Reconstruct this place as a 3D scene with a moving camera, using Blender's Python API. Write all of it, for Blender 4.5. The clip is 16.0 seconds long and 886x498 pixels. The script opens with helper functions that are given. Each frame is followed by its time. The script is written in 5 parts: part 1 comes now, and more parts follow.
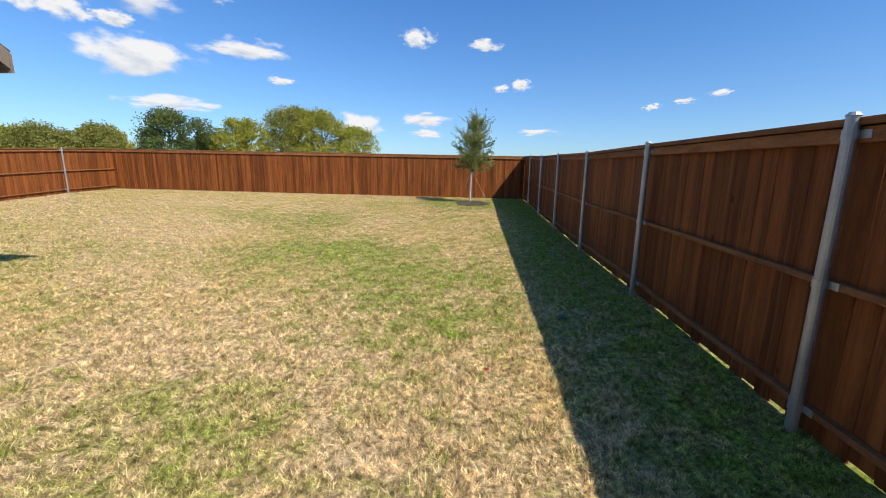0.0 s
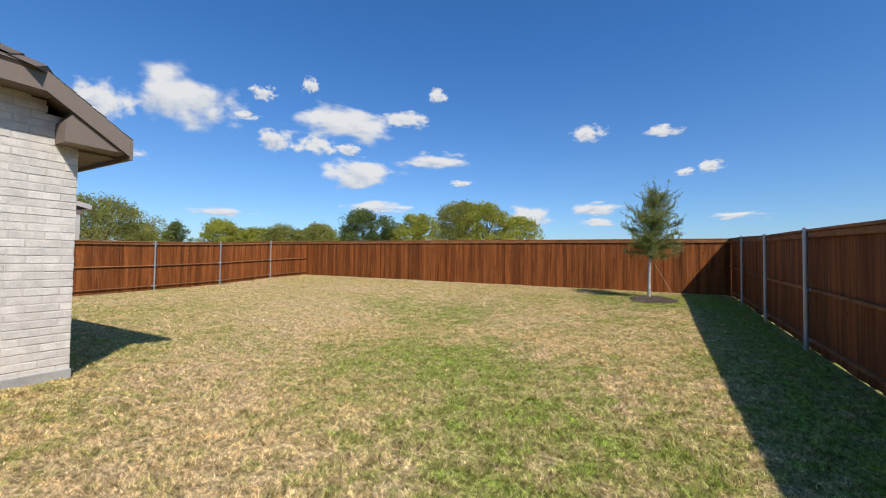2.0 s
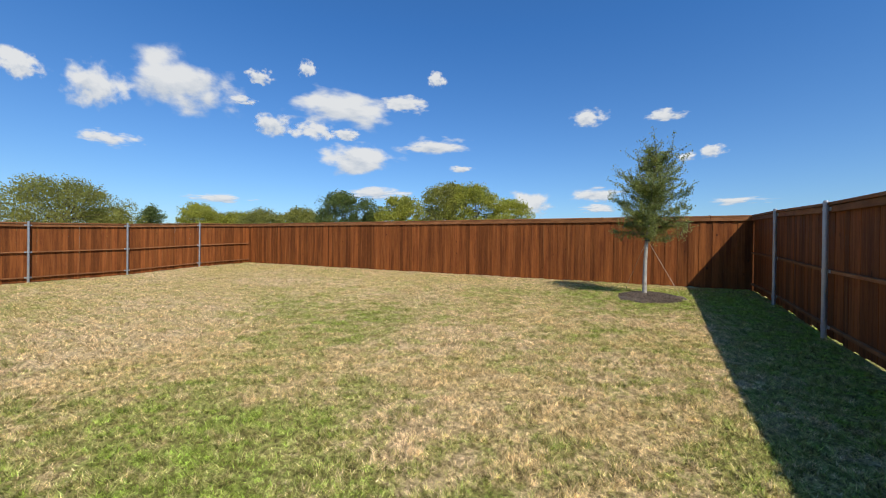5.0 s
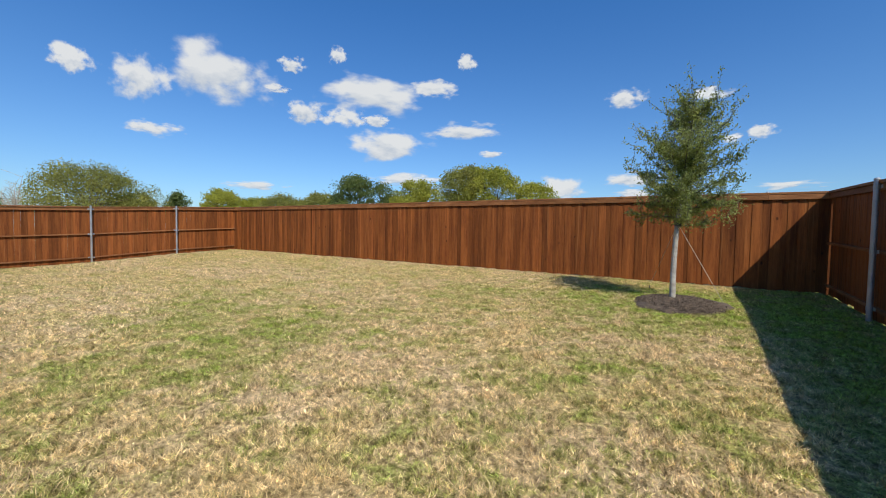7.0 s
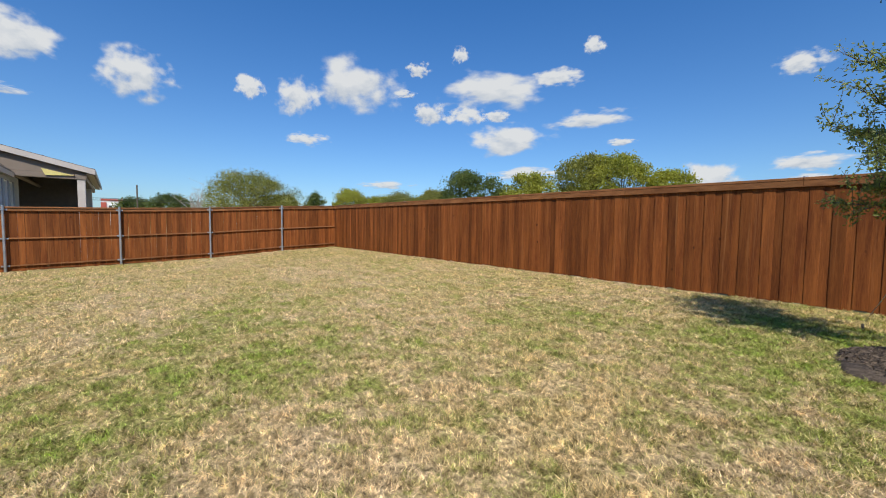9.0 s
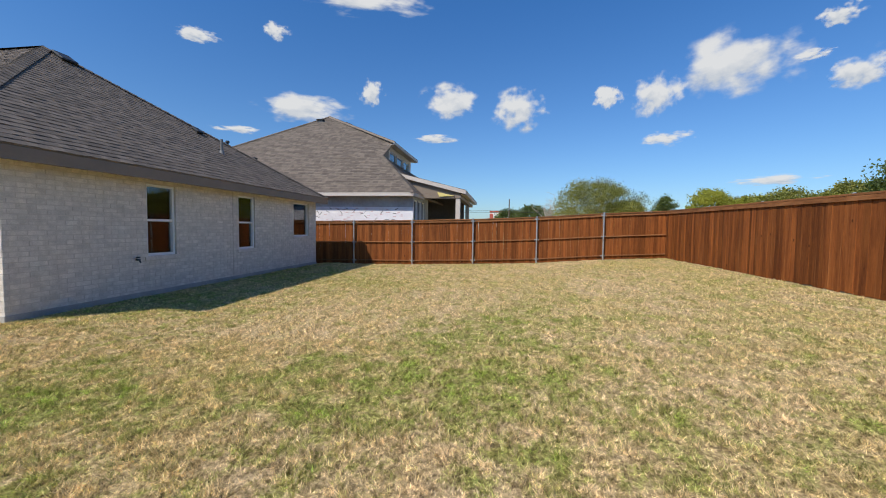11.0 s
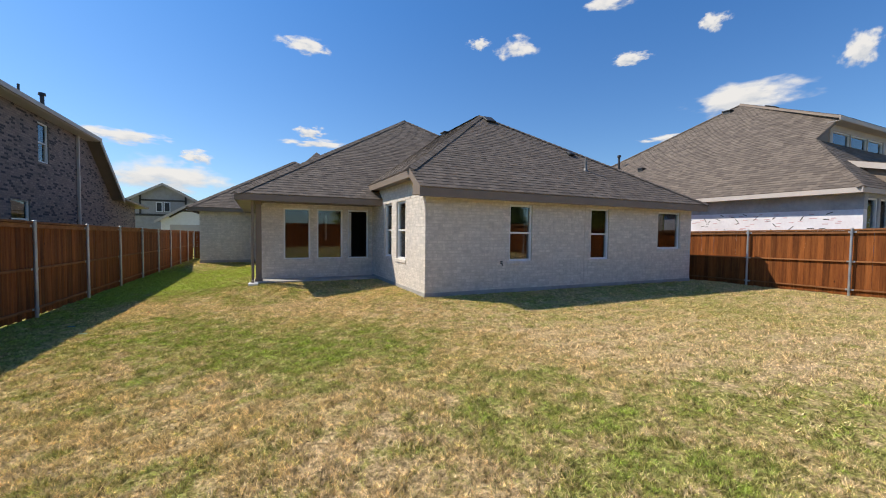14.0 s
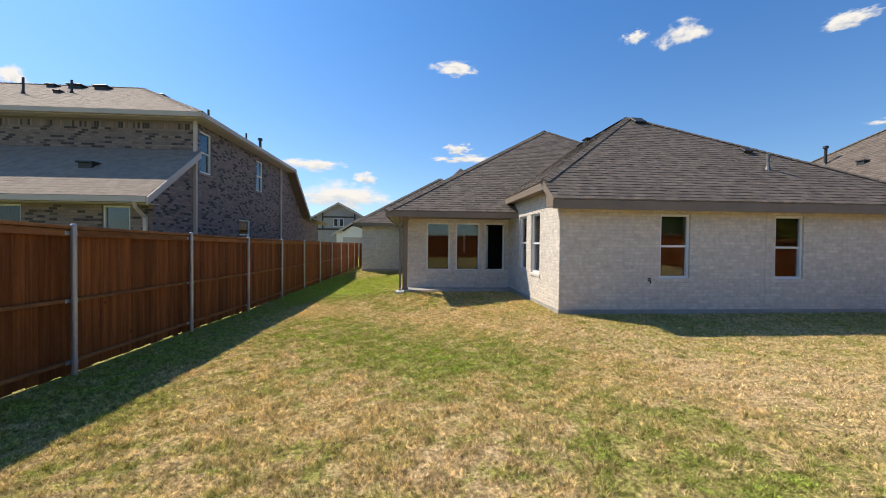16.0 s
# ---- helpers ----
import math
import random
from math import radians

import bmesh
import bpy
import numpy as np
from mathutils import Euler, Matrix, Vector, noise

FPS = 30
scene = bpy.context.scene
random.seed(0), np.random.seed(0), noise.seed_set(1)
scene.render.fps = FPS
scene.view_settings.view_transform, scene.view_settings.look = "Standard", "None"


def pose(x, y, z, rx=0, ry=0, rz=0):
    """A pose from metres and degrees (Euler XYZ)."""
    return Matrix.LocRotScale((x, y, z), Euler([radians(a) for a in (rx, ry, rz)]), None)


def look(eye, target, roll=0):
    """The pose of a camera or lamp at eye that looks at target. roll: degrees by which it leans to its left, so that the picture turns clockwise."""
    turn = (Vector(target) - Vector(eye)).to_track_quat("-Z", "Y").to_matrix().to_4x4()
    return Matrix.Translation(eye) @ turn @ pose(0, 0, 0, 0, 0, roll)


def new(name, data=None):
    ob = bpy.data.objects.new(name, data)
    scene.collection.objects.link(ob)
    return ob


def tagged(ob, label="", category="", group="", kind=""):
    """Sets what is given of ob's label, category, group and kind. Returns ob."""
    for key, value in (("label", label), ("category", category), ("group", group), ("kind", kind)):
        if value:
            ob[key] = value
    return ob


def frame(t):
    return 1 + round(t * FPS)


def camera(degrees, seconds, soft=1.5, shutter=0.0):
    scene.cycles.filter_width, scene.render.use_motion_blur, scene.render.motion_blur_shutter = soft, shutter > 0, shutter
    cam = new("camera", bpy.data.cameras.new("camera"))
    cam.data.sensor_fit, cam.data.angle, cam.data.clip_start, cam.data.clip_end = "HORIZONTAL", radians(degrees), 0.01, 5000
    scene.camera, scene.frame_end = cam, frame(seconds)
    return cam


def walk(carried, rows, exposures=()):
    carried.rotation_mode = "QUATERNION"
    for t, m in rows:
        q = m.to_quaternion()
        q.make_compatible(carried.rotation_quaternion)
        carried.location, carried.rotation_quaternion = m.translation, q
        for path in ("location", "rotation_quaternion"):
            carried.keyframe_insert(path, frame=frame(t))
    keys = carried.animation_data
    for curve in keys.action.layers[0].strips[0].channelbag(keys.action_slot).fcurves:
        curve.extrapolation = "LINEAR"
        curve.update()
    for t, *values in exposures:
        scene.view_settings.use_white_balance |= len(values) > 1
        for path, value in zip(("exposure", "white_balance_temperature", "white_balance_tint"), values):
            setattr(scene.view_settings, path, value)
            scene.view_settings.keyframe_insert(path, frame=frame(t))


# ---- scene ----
cam = camera(97.0, 16.0, 1.0)
PATH = [
    (0, (-0.142, 1.091, 1.858), (-0.298, 3.048, 1.481), 0.9),
    (0.5, (-0.199, 1.521, 1.844), (-0.815, 3.408, 1.597), 0.7),
    (1, (-0.161, 2.026, 1.863), (-0.989, 3.845, 1.793), 0.7),
    (1.5, (-0.114, 2.537, 1.858), (-1.031, 4.314, 1.886), 0.7),
    (2, (-0.14, 3.093, 1.811), (-1.098, 4.847, 1.87), 0.8),
    (2.5, (-0.137, 3.602, 1.788), (-1.128, 5.338, 1.847), 0.8),
    (3, (-0.178, 4.08, 1.812), (-1.216, 5.789, 1.866), 0.8),
    (3.5, (-0.273, 4.608, 1.844), (-1.36, 6.286, 1.891), 0.8),
    (4, (-0.249, 5.176, 1.799), (-1.319, 6.866, 1.836), 0.8),
    (4.5, (-0.183, 5.771, 1.791), (-1.131, 7.531, 1.795), 0.7),
    (7, (-0.063, 8.652, 1.809), (-1.146, 10.332, 1.725), 0.9),
    (7.5, (-0.137, 9.158, 1.846), (-1.251, 10.817, 1.764), 0.8),
    (8, (-0.231, 9.616, 1.822), (-1.419, 11.223, 1.736), 0.8),
    (8.5, (-0.314, 10.058, 1.863), (-1.647, 11.546, 1.763), 0.8),
    (9, (-0.454, 10.516, 1.904), (-1.986, 11.797, 1.788), 0.7),
    (9.5, (-0.571, 10.844, 1.905), (-2.319, 11.807, 1.774), 0.8),
    (10, (-0.635, 11.156, 1.928), (-2.559, 11.686, 1.796), 0.8),
    (12.5, (-1.384, 12.408, 2.037), (-2.951, 11.167, 1.967), 0.7),
    (13, (-1.601, 12.668, 2.04), (-2.939, 11.184, 1.969), 0.6),
    (13.5, (-1.848, 12.837, 2.047), (-2.984, 11.192, 1.974), 0.6),
    (14, (-1.959, 13.021, 2.047), (-2.808, 11.212, 1.966), 0.7),
    (14.5, (-1.893, 13.065, 2.098), (-2.281, 11.105, 2.01), 0.7),
    (15, (-1.856, 13.063, 2.08), (-1.782, 11.066, 2.0), 0.6),
    (15.5, (-1.998, 13.081, 2.111), (-1.772, 11.095, 2.041), 0.6),
    (16, (-2.187, 13.115, 2.115), (-2.34, 11.121, 2.08), 0.6),
]
walk(cam, [(t, look(eye, target, roll)) for t, eye, target, roll in PATH],
     [(0.0, 0.24, 6650, 10), (0.5, 0.09, 6600, 10), (1.0, 0.04, 6500, 10), (2.0, 0.02, 6500, 10), (4.0, 0.0, 6500, 9), (8.0, -0.04, 6500, 8),
      (10.0, -0.08, 6500, 8), (12.5, 0.02, 6750, 10), (13.5, 0.06, 6850, 10), (14.5, 0.19, 7150, 10), (16.0, 0.26, 7300, 10)])

# ---- sky, sun, exposure ----
SUN = Vector((0.74, -0.56, 1.0)).normalized()
world = bpy.data.worlds.new("sky")
scene.world = world
world.use_nodes = True
wn = world.node_tree.nodes
sky = wn.new("ShaderNodeTexSky")
sky.sky_type, sky.sun_disc = "NISHITA", False
sky.sun_elevation = math.asin(SUN.z)
sky.sun_rotation = math.atan2(SUN.x, SUN.y)
sky.altitude, sky.air_density, sky.dust_density, sky.ozone_density = 200.0, 1.0, 0.7, 3.0
wn["Background"].inputs[1].default_value = 0.122
tint = wn.new("ShaderNodeMix")
tint.data_type, tint.blend_type = "RGBA", "MULTIPLY"
tint.inputs[0].default_value = 1.0
# clear deep blue overhead, paler haze towards the horizon
way = wn.new("ShaderNodeTexCoord")
parted = wn.new("ShaderNodeSeparateXYZ")
world.node_tree.links.new(way.outputs["Generated"], parted.inputs[0])
haze = wn.new("ShaderNodeValToRGB")
haze.color_ramp.elements[0].position, haze.color_ramp.elements[0].color = 0.02, (0.70, 0.89, 1.10, 1)
haze.color_ramp.elements[1].position, haze.color_ramp.elements[1].color = 0.48, (0.40, 0.85, 1.30, 1)
world.node_tree.links.new(parted.outputs[2], haze.inputs[0])
world.node_tree.links.new(haze.outputs[0], tint.inputs[7])
world.node_tree.links.new(sky.outputs[0], tint.inputs[6])
world.node_tree.links.new(tint.outputs[2], wn["Background"].inputs[0])

sun_data = bpy.data.lights.new("sun", "SUN")
sun_data.energy, sun_data.angle, sun_data.color = 5.0, radians(0.5), (1.0, 0.94, 0.85)
sun = new("sun", sun_data)
sun.matrix_world = look(SUN * 60, (0, 0, 0))
tagged(sun, kind="structure")

# ---- materials ----
def nodes_of(name):
    m = bpy.data.materials.new(name)
    m.use_nodes = True
    nt = m.node_tree
    return m, nt, nt.nodes["Principled BSDF"]


def add(nt, kind, **props):
    n = nt.nodes.new(kind)
    for k, v in props.items():
        n.inputs[k.replace("_", " ")].default_value = v
    return n


def ramp(nt, fac, stops):
    r = nt.nodes.new("ShaderNodeValToRGB")
    el = r.color_ramp.elements
    while len(el) < len(stops):
        el.new(0.5)
    for e, (p, c) in zip(el, stops):
        e.position, e.color = p, (*c, 1)
    nt.links.new(fac, r.inputs[0])
    return r.outputs[0]


def mixc(nt, fac, a, b, mode="MIX"):
    m = nt.nodes.new("ShaderNodeMix")
    m.data_type, m.blend_type = "RGBA", mode
    for s, v in ((m.inputs[0], fac), (m.inputs[6], a), (m.inputs[7], b)):
        if isinstance(v, (int, float)):
            s.default_value = v
        elif isinstance(v, tuple):
            s.default_value = (*v, 1)
        else:
            nt.links.new(v, s)
    return m.outputs[2]


def maths(nt, op, a, b=0.0):
    m = nt.nodes.new("ShaderNodeMath")
    m.operation = op
    for s, v in ((m.inputs[0], a), (m.inputs[1], b)):
        if isinstance(v, (int, float)):
            s.default_value = v
        else:
            nt.links.new(v, s)
    return m.outputs[0]


def coords(nt, stretch=(1, 1, 1)):
    t = nt.nodes.new("ShaderNodeNewGeometry")
    mp = nt.nodes.new("ShaderNodeMapping")
    mp.inputs["Scale"].default_value = stretch
    nt.links.new(t.outputs["Position"], mp.inputs["Vector"])
    return mp.outputs[0]


def noise_tex(nt, vec, scale, detail=4, rough=0.6):
    n = add(nt, "ShaderNodeTexNoise", Scale=scale, Detail=detail, Roughness=rough)
    nt.links.new(vec, n.inputs["Vector"])
    return n.outputs["Fac"]


def surface(name, c1, c2, scale=3.0, fine=40.0, rough=0.8, bump=0.2, metal=0.0, stretch=(1, 1, 1), by="", spread=0.35, third=None, bump_dist=0.004, tight=0.14):
    """Two colours mixed by coarse and fine noise; by: 'object' or 'island' varies whole pieces."""
    m, nt, p = nodes_of(name)
    v = coords(nt, stretch)
    coarse, grain = noise_tex(nt, v, scale), noise_tex(nt, v, fine, 5, 0.7)
    f = maths(nt, "ADD", maths(nt, "MULTIPLY", coarse, 0.6), maths(nt, "MULTIPLY", grain, 0.4))
    col = ramp(nt, f, [(0.5 - tight, c1), (0.5 + tight, c2)])
    if by:
        if by == "object":
            r = nt.nodes.new("ShaderNodeObjectInfo").outputs["Random"]
        else:
            r = nt.nodes.new("ShaderNodeNewGeometry").outputs["Random Per Island"]
        if third:
            pick = ramp(nt, r, third)
            col = mixc(nt, 0.85, col, pick)
        else:
            val = maths(nt, "ADD", maths(nt, "MULTIPLY", r, spread * 2), 1.0 - spread)
            hsv = nt.nodes.new("ShaderNodeHueSaturation")
            nt.links.new(val, hsv.inputs["Value"])
            nt.links.new(col, hsv.inputs["Color"])
            col = hsv.outputs[0]
    nt.links.new(col, p.inputs["Base Color"])
    p.inputs["Roughness"].default_value, p.inputs["Metallic"].default_value = rough, metal
    if bump:
        b = add(nt, "ShaderNodeBump", Strength=bump, Distance=bump_dist)
        nt.links.new(grain, b.inputs["Height"])
        nt.links.new(b.outputs[0], p.inputs["Normal"])
    return m


def let_light_through(m, share, boost=1.0):
    """Mixes a translucent share into a leaf material, so that it glows when lit from behind."""
    nt = m.node_tree
    p = nt.nodes["Principled BSDF"]
    tl = nt.nodes.new("ShaderNodeBsdfTranslucent")
    if p.inputs["Base Color"].links:
        src = p.inputs["Base Color"].links[0].from_socket
        nt.links.new(mixc(nt, 1.0, src, (boost, boost, boost * 0.6), "MULTIPLY"), tl.inputs[0])
    mx = nt.nodes.new("ShaderNodeMixShader")
    mx.inputs[0].default_value = share
    nt.links.new(p.outputs[0], mx.inputs[1])
    nt.links.new(tl.outputs[0], mx.inputs[2])
    nt.links.new(mx.outputs[0], nt.nodes["Material Output"].inputs[0])
    return m


CEDAR = surface("stained_cedar", (0.120, 0.034, 0.0095), (0.255, 0.083, 0.0205), 2.5, 22, 0.72, 0.5, stretch=(5, 5, 0.35), by="object", spread=0.32, bump_dist=0.006, tight=0.115)
# rails, caps and trim: paler than the boards, sunlit edges put into the colour
CEDAR_RAIL_LIT = surface("stained_cedar_rail_lit", (0.17, 0.066, 0.024), (0.33, 0.145, 0.058), 2.5, 22, 0.72, 0.5, stretch=(1.5, 1.5, 6), by="object", spread=0.2, bump_dist=0.006)


def knots(m):
    """Small dark knots, and pale worn streaks along the grain."""
    nt = m.node_tree
    p = nt.nodes["Principled BSDF"]
    src = p.inputs["Base Color"].links[0].from_socket
    cell = add(nt, "ShaderNodeTexVoronoi", Scale=3.6)
    nt.links.new(coords(nt, (1, 1, 0.6)), cell.inputs["Vector"])
    col = mixc(nt, ramp(nt, cell.outputs["Distance"], [(0.045, (0.8, 0.8, 0.8)), (0.085, (0, 0, 0))]), src, (0.035, 0.012, 0.005))
    streak = noise_tex(nt, coords(nt, (17, 17, 0.30)), 1.6, 4, 0.6)
    col = mixc(nt, ramp(nt, streak, [(0.58, (0, 0, 0)), (0.74, (0.55, 0.55, 0.55))]), col, (0.36, 0.155, 0.052))
    nt.links.new(col, p.inputs["Base Color"])


knots(CEDAR)
for timber in (CEDAR, CEDAR_RAIL_LIT):
    timber.node_tree.nodes["Principled BSDF"].inputs["Specular IOR Level"].default_value = 0.15
GALV = surface("galvanised_steel", (0.36, 0.37, 0.38), (0.52, 0.53, 0.54), 4, 60, 0.48, 0.15, metal=0.75)
BRICK_W = surface("limewashed_brick", (0.53, 0.485, 0.43), (0.78, 0.715, 0.635), 9, 60, 0.9, 0.5, by="island", spread=0.08, bump_dist=0.006)
BRICK_WO = surface("limewashed_brick_piece", (0.53, 0.485, 0.43), (0.78, 0.715, 0.635), 9, 60, 0.9, 0.5, by="object", spread=0.08, bump_dist=0.006)
MORTAR_W = surface("pale_mortar", (0.54, 0.485, 0.42), (0.66, 0.60, 0.525), 6, 90, 0.95, 0.4)
BRICK_N = surface("mixed_grey_brick", (0.16, 0.125, 0.11), (0.25, 0.20, 0.18), 5, 50, 0.9, 0.5, by="island",
                  third=[(0.0, (0.27, 0.205, 0.185)), (0.3, (0.20, 0.155, 0.145)), (0.55, (0.31, 0.24, 0.215)), (0.76, (0.16, 0.13, 0.125)), (0.86, (0.032, 0.030, 0.035))])
MORTAR_N = surface("grey_mortar", (0.15, 0.125, 0.115), (0.20, 0.17, 0.155), 6, 90, 0.95, 0.3)
SHINGLE = surface("asphalt_shingle", (0.095, 0.074, 0.058), (0.165, 0.130, 0.104), 4.0, 120, 0.92, 0.6, by="island", spread=0.24)
SHINGLE_TAN = surface("weathered_shingle", (0.255, 0.195, 0.15), (0.335, 0.262, 0.205), 4.0, 120, 0.92, 0.6, by="island", spread=0.10)
SHINGLE_N = surface("grey_brown_shingle", (0.108, 0.084, 0.066), (0.165, 0.132, 0.106), 4.0, 120, 0.92, 0.6, by="island", spread=0.25)
FASCIA = surface("taupe_paint", (0.195, 0.148, 0.112), (0.23, 0.178, 0.136), 2, 40, 0.6, 0.1)
FASCIA_TAN = surface("beige_paint", (0.48, 0.42, 0.375), (0.55, 0.485, 0.435), 2, 40, 0.6, 0.1)
STUCCO = surface("grey_stucco", (0.30, 0.285, 0.27), (0.40, 0.38, 0.36), 2, 30, 0.9, 0.2)
WHITE = surface("white_vinyl", (0.74, 0.74, 0.73), (0.82, 0.82, 0.81), 3, 50, 0.4, 0.05)
CONCRETE = surface("concrete", (0.30, 0.285, 0.265), (0.45, 0.43, 0.40), 3, 45, 0.9, 0.4)
ROOM = surface("interior_plaster_darkened", (0.10, 0.095, 0.09), (0.13, 0.125, 0.12), 1, 20, 0.9, 0.0)
WRAP = surface("house_wrap", (0.66, 0.63, 0.655), (0.82, 0.79, 0.81), 1.5, 14, 0.6, 0.2)
WRAP_GREY = surface("grey_sheathing", (0.30, 0.305, 0.32), (0.47, 0.475, 0.49), 1.0, 9, 0.8, 0.2)
OSB = surface("yellow_sheathing", (0.62, 0.50, 0.16), (0.74, 0.62, 0.24), 3, 30, 0.85, 0.2)
DARK = surface("dark_vent_metal", (0.02, 0.02, 0.02), (0.045, 0.045, 0.045), 5, 60, 0.5, 0.1)
PIPE = surface("grey_vent_pipe", (0.12, 0.12, 0.12), (0.19, 0.19, 0.19), 5, 60, 0.5, 0.1)
LEAF = surface("oak_leaf", (0.15, 0.185, 0.045), (0.36, 0.385, 0.13), 2, 20, 0.55, 0.0, by="island", spread=0.45)
LEAF_FAR = surface("field_tree_leaf", (0.21, 0.225, 0.03), (0.42, 0.41, 0.06), 0.35, 3, 0.6, 0.0, by="island", spread=0.4)
LEAF_DARK = surface("dark_tree_leaf", (0.06, 0.095, 0.025), (0.16, 0.20, 0.05), 0.35, 3, 0.6, 0.0, by="island", spread=0.4)
LEAF_OLIVE = surface("olive_tree_leaf", (0.17, 0.18, 0.04), (0.33, 0.32, 0.08), 0.35, 3, 0.6, 0.0, by="island", spread=0.4)
for leafy in (LEAF, LEAF_FAR, LEAF_DARK, LEAF_OLIVE):
    let_light_through(leafy, 0.45, 1.3)
BARK = surface("young_bark", (0.26, 0.23, 0.19), (0.52, 0.48, 0.42), 9, 60, 0.9, 0.8, stretch=(1, 1, 1.6), bump_dist=0.01)
BARK_D = surface("dark_bark", (0.07, 0.055, 0.04), (0.13, 0.105, 0.08), 4, 30, 0.95, 0.6)
MULCH = surface("dark_bark_mulch", (0.035, 0.024, 0.018), (0.20, 0.145, 0.10), 20, 90, 0.95, 0.8, by="island", spread=0.5)
TIMBER = surface("dark_trim", (0.04, 0.035, 0.03), (0.07, 0.06, 0.05), 2, 40, 0.7, 0.1)
ROPE = surface("guy_line", (0.50, 0.42, 0.30), (0.62, 0.54, 0.42), 6, 60, 0.8, 0.1)
GREEN_PAPER = surface("pale_green_litter", (0.42, 0.58, 0.46), (0.60, 0.74, 0.62), 20, 90, 0.6, 0.2)
RED_BIT = surface("red_litter", (0.55, 0.07, 0.04), (0.62, 0.10, 0.06), 20, 90, 0.6, 0.1)
BLUE_BIT = surface("blue_litter", (0.06, 0.22, 0.34), (0.09, 0.30, 0.42), 20, 90, 0.6, 0.1)
PINK = surface("faded_red_print", (0.52, 0.30, 0.31), (0.66, 0.46, 0.47), 6, 40, 0.7, 0.0)
REDWALL = surface("red_wall", (0.35, 0.07, 0.05), (0.42, 0.10, 0.07), 1, 10, 0.8, 0.0)


def glass_material():
    m, nt, p = nodes_of("window_glass")
    nt.nodes.remove(p)
    tr = nt.nodes.new("ShaderNodeBsdfTransparent")
    tr.inputs[0].default_value = (0.62, 0.66, 0.66, 1)
    gl = nt.nodes.new("ShaderNodeBsdfGlossy")
    gl.inputs["Roughness"].default_value = 0.015
    gl.inputs[0].default_value = (0.95, 0.97, 1, 1)
    fr = add(nt, "ShaderNodeFresnel", IOR=1.5)
    f = maths(nt, "ADD", maths(nt, "MULTIPLY", fr.outputs[0], 1.15), 0.03)
    mx = nt.nodes.new("ShaderNodeMixShader")
    nt.links.new(f, mx.inputs[0])
    nt.links.new(tr.outputs[0], mx.inputs[1])
    nt.links.new(gl.outputs[0], mx.inputs[2])
    nt.links.new(mx.outputs[0], nt.nodes["Material Output"].inputs[0])
    return m


GLASS = glass_material()
TREE = (-0.33, 15.5)


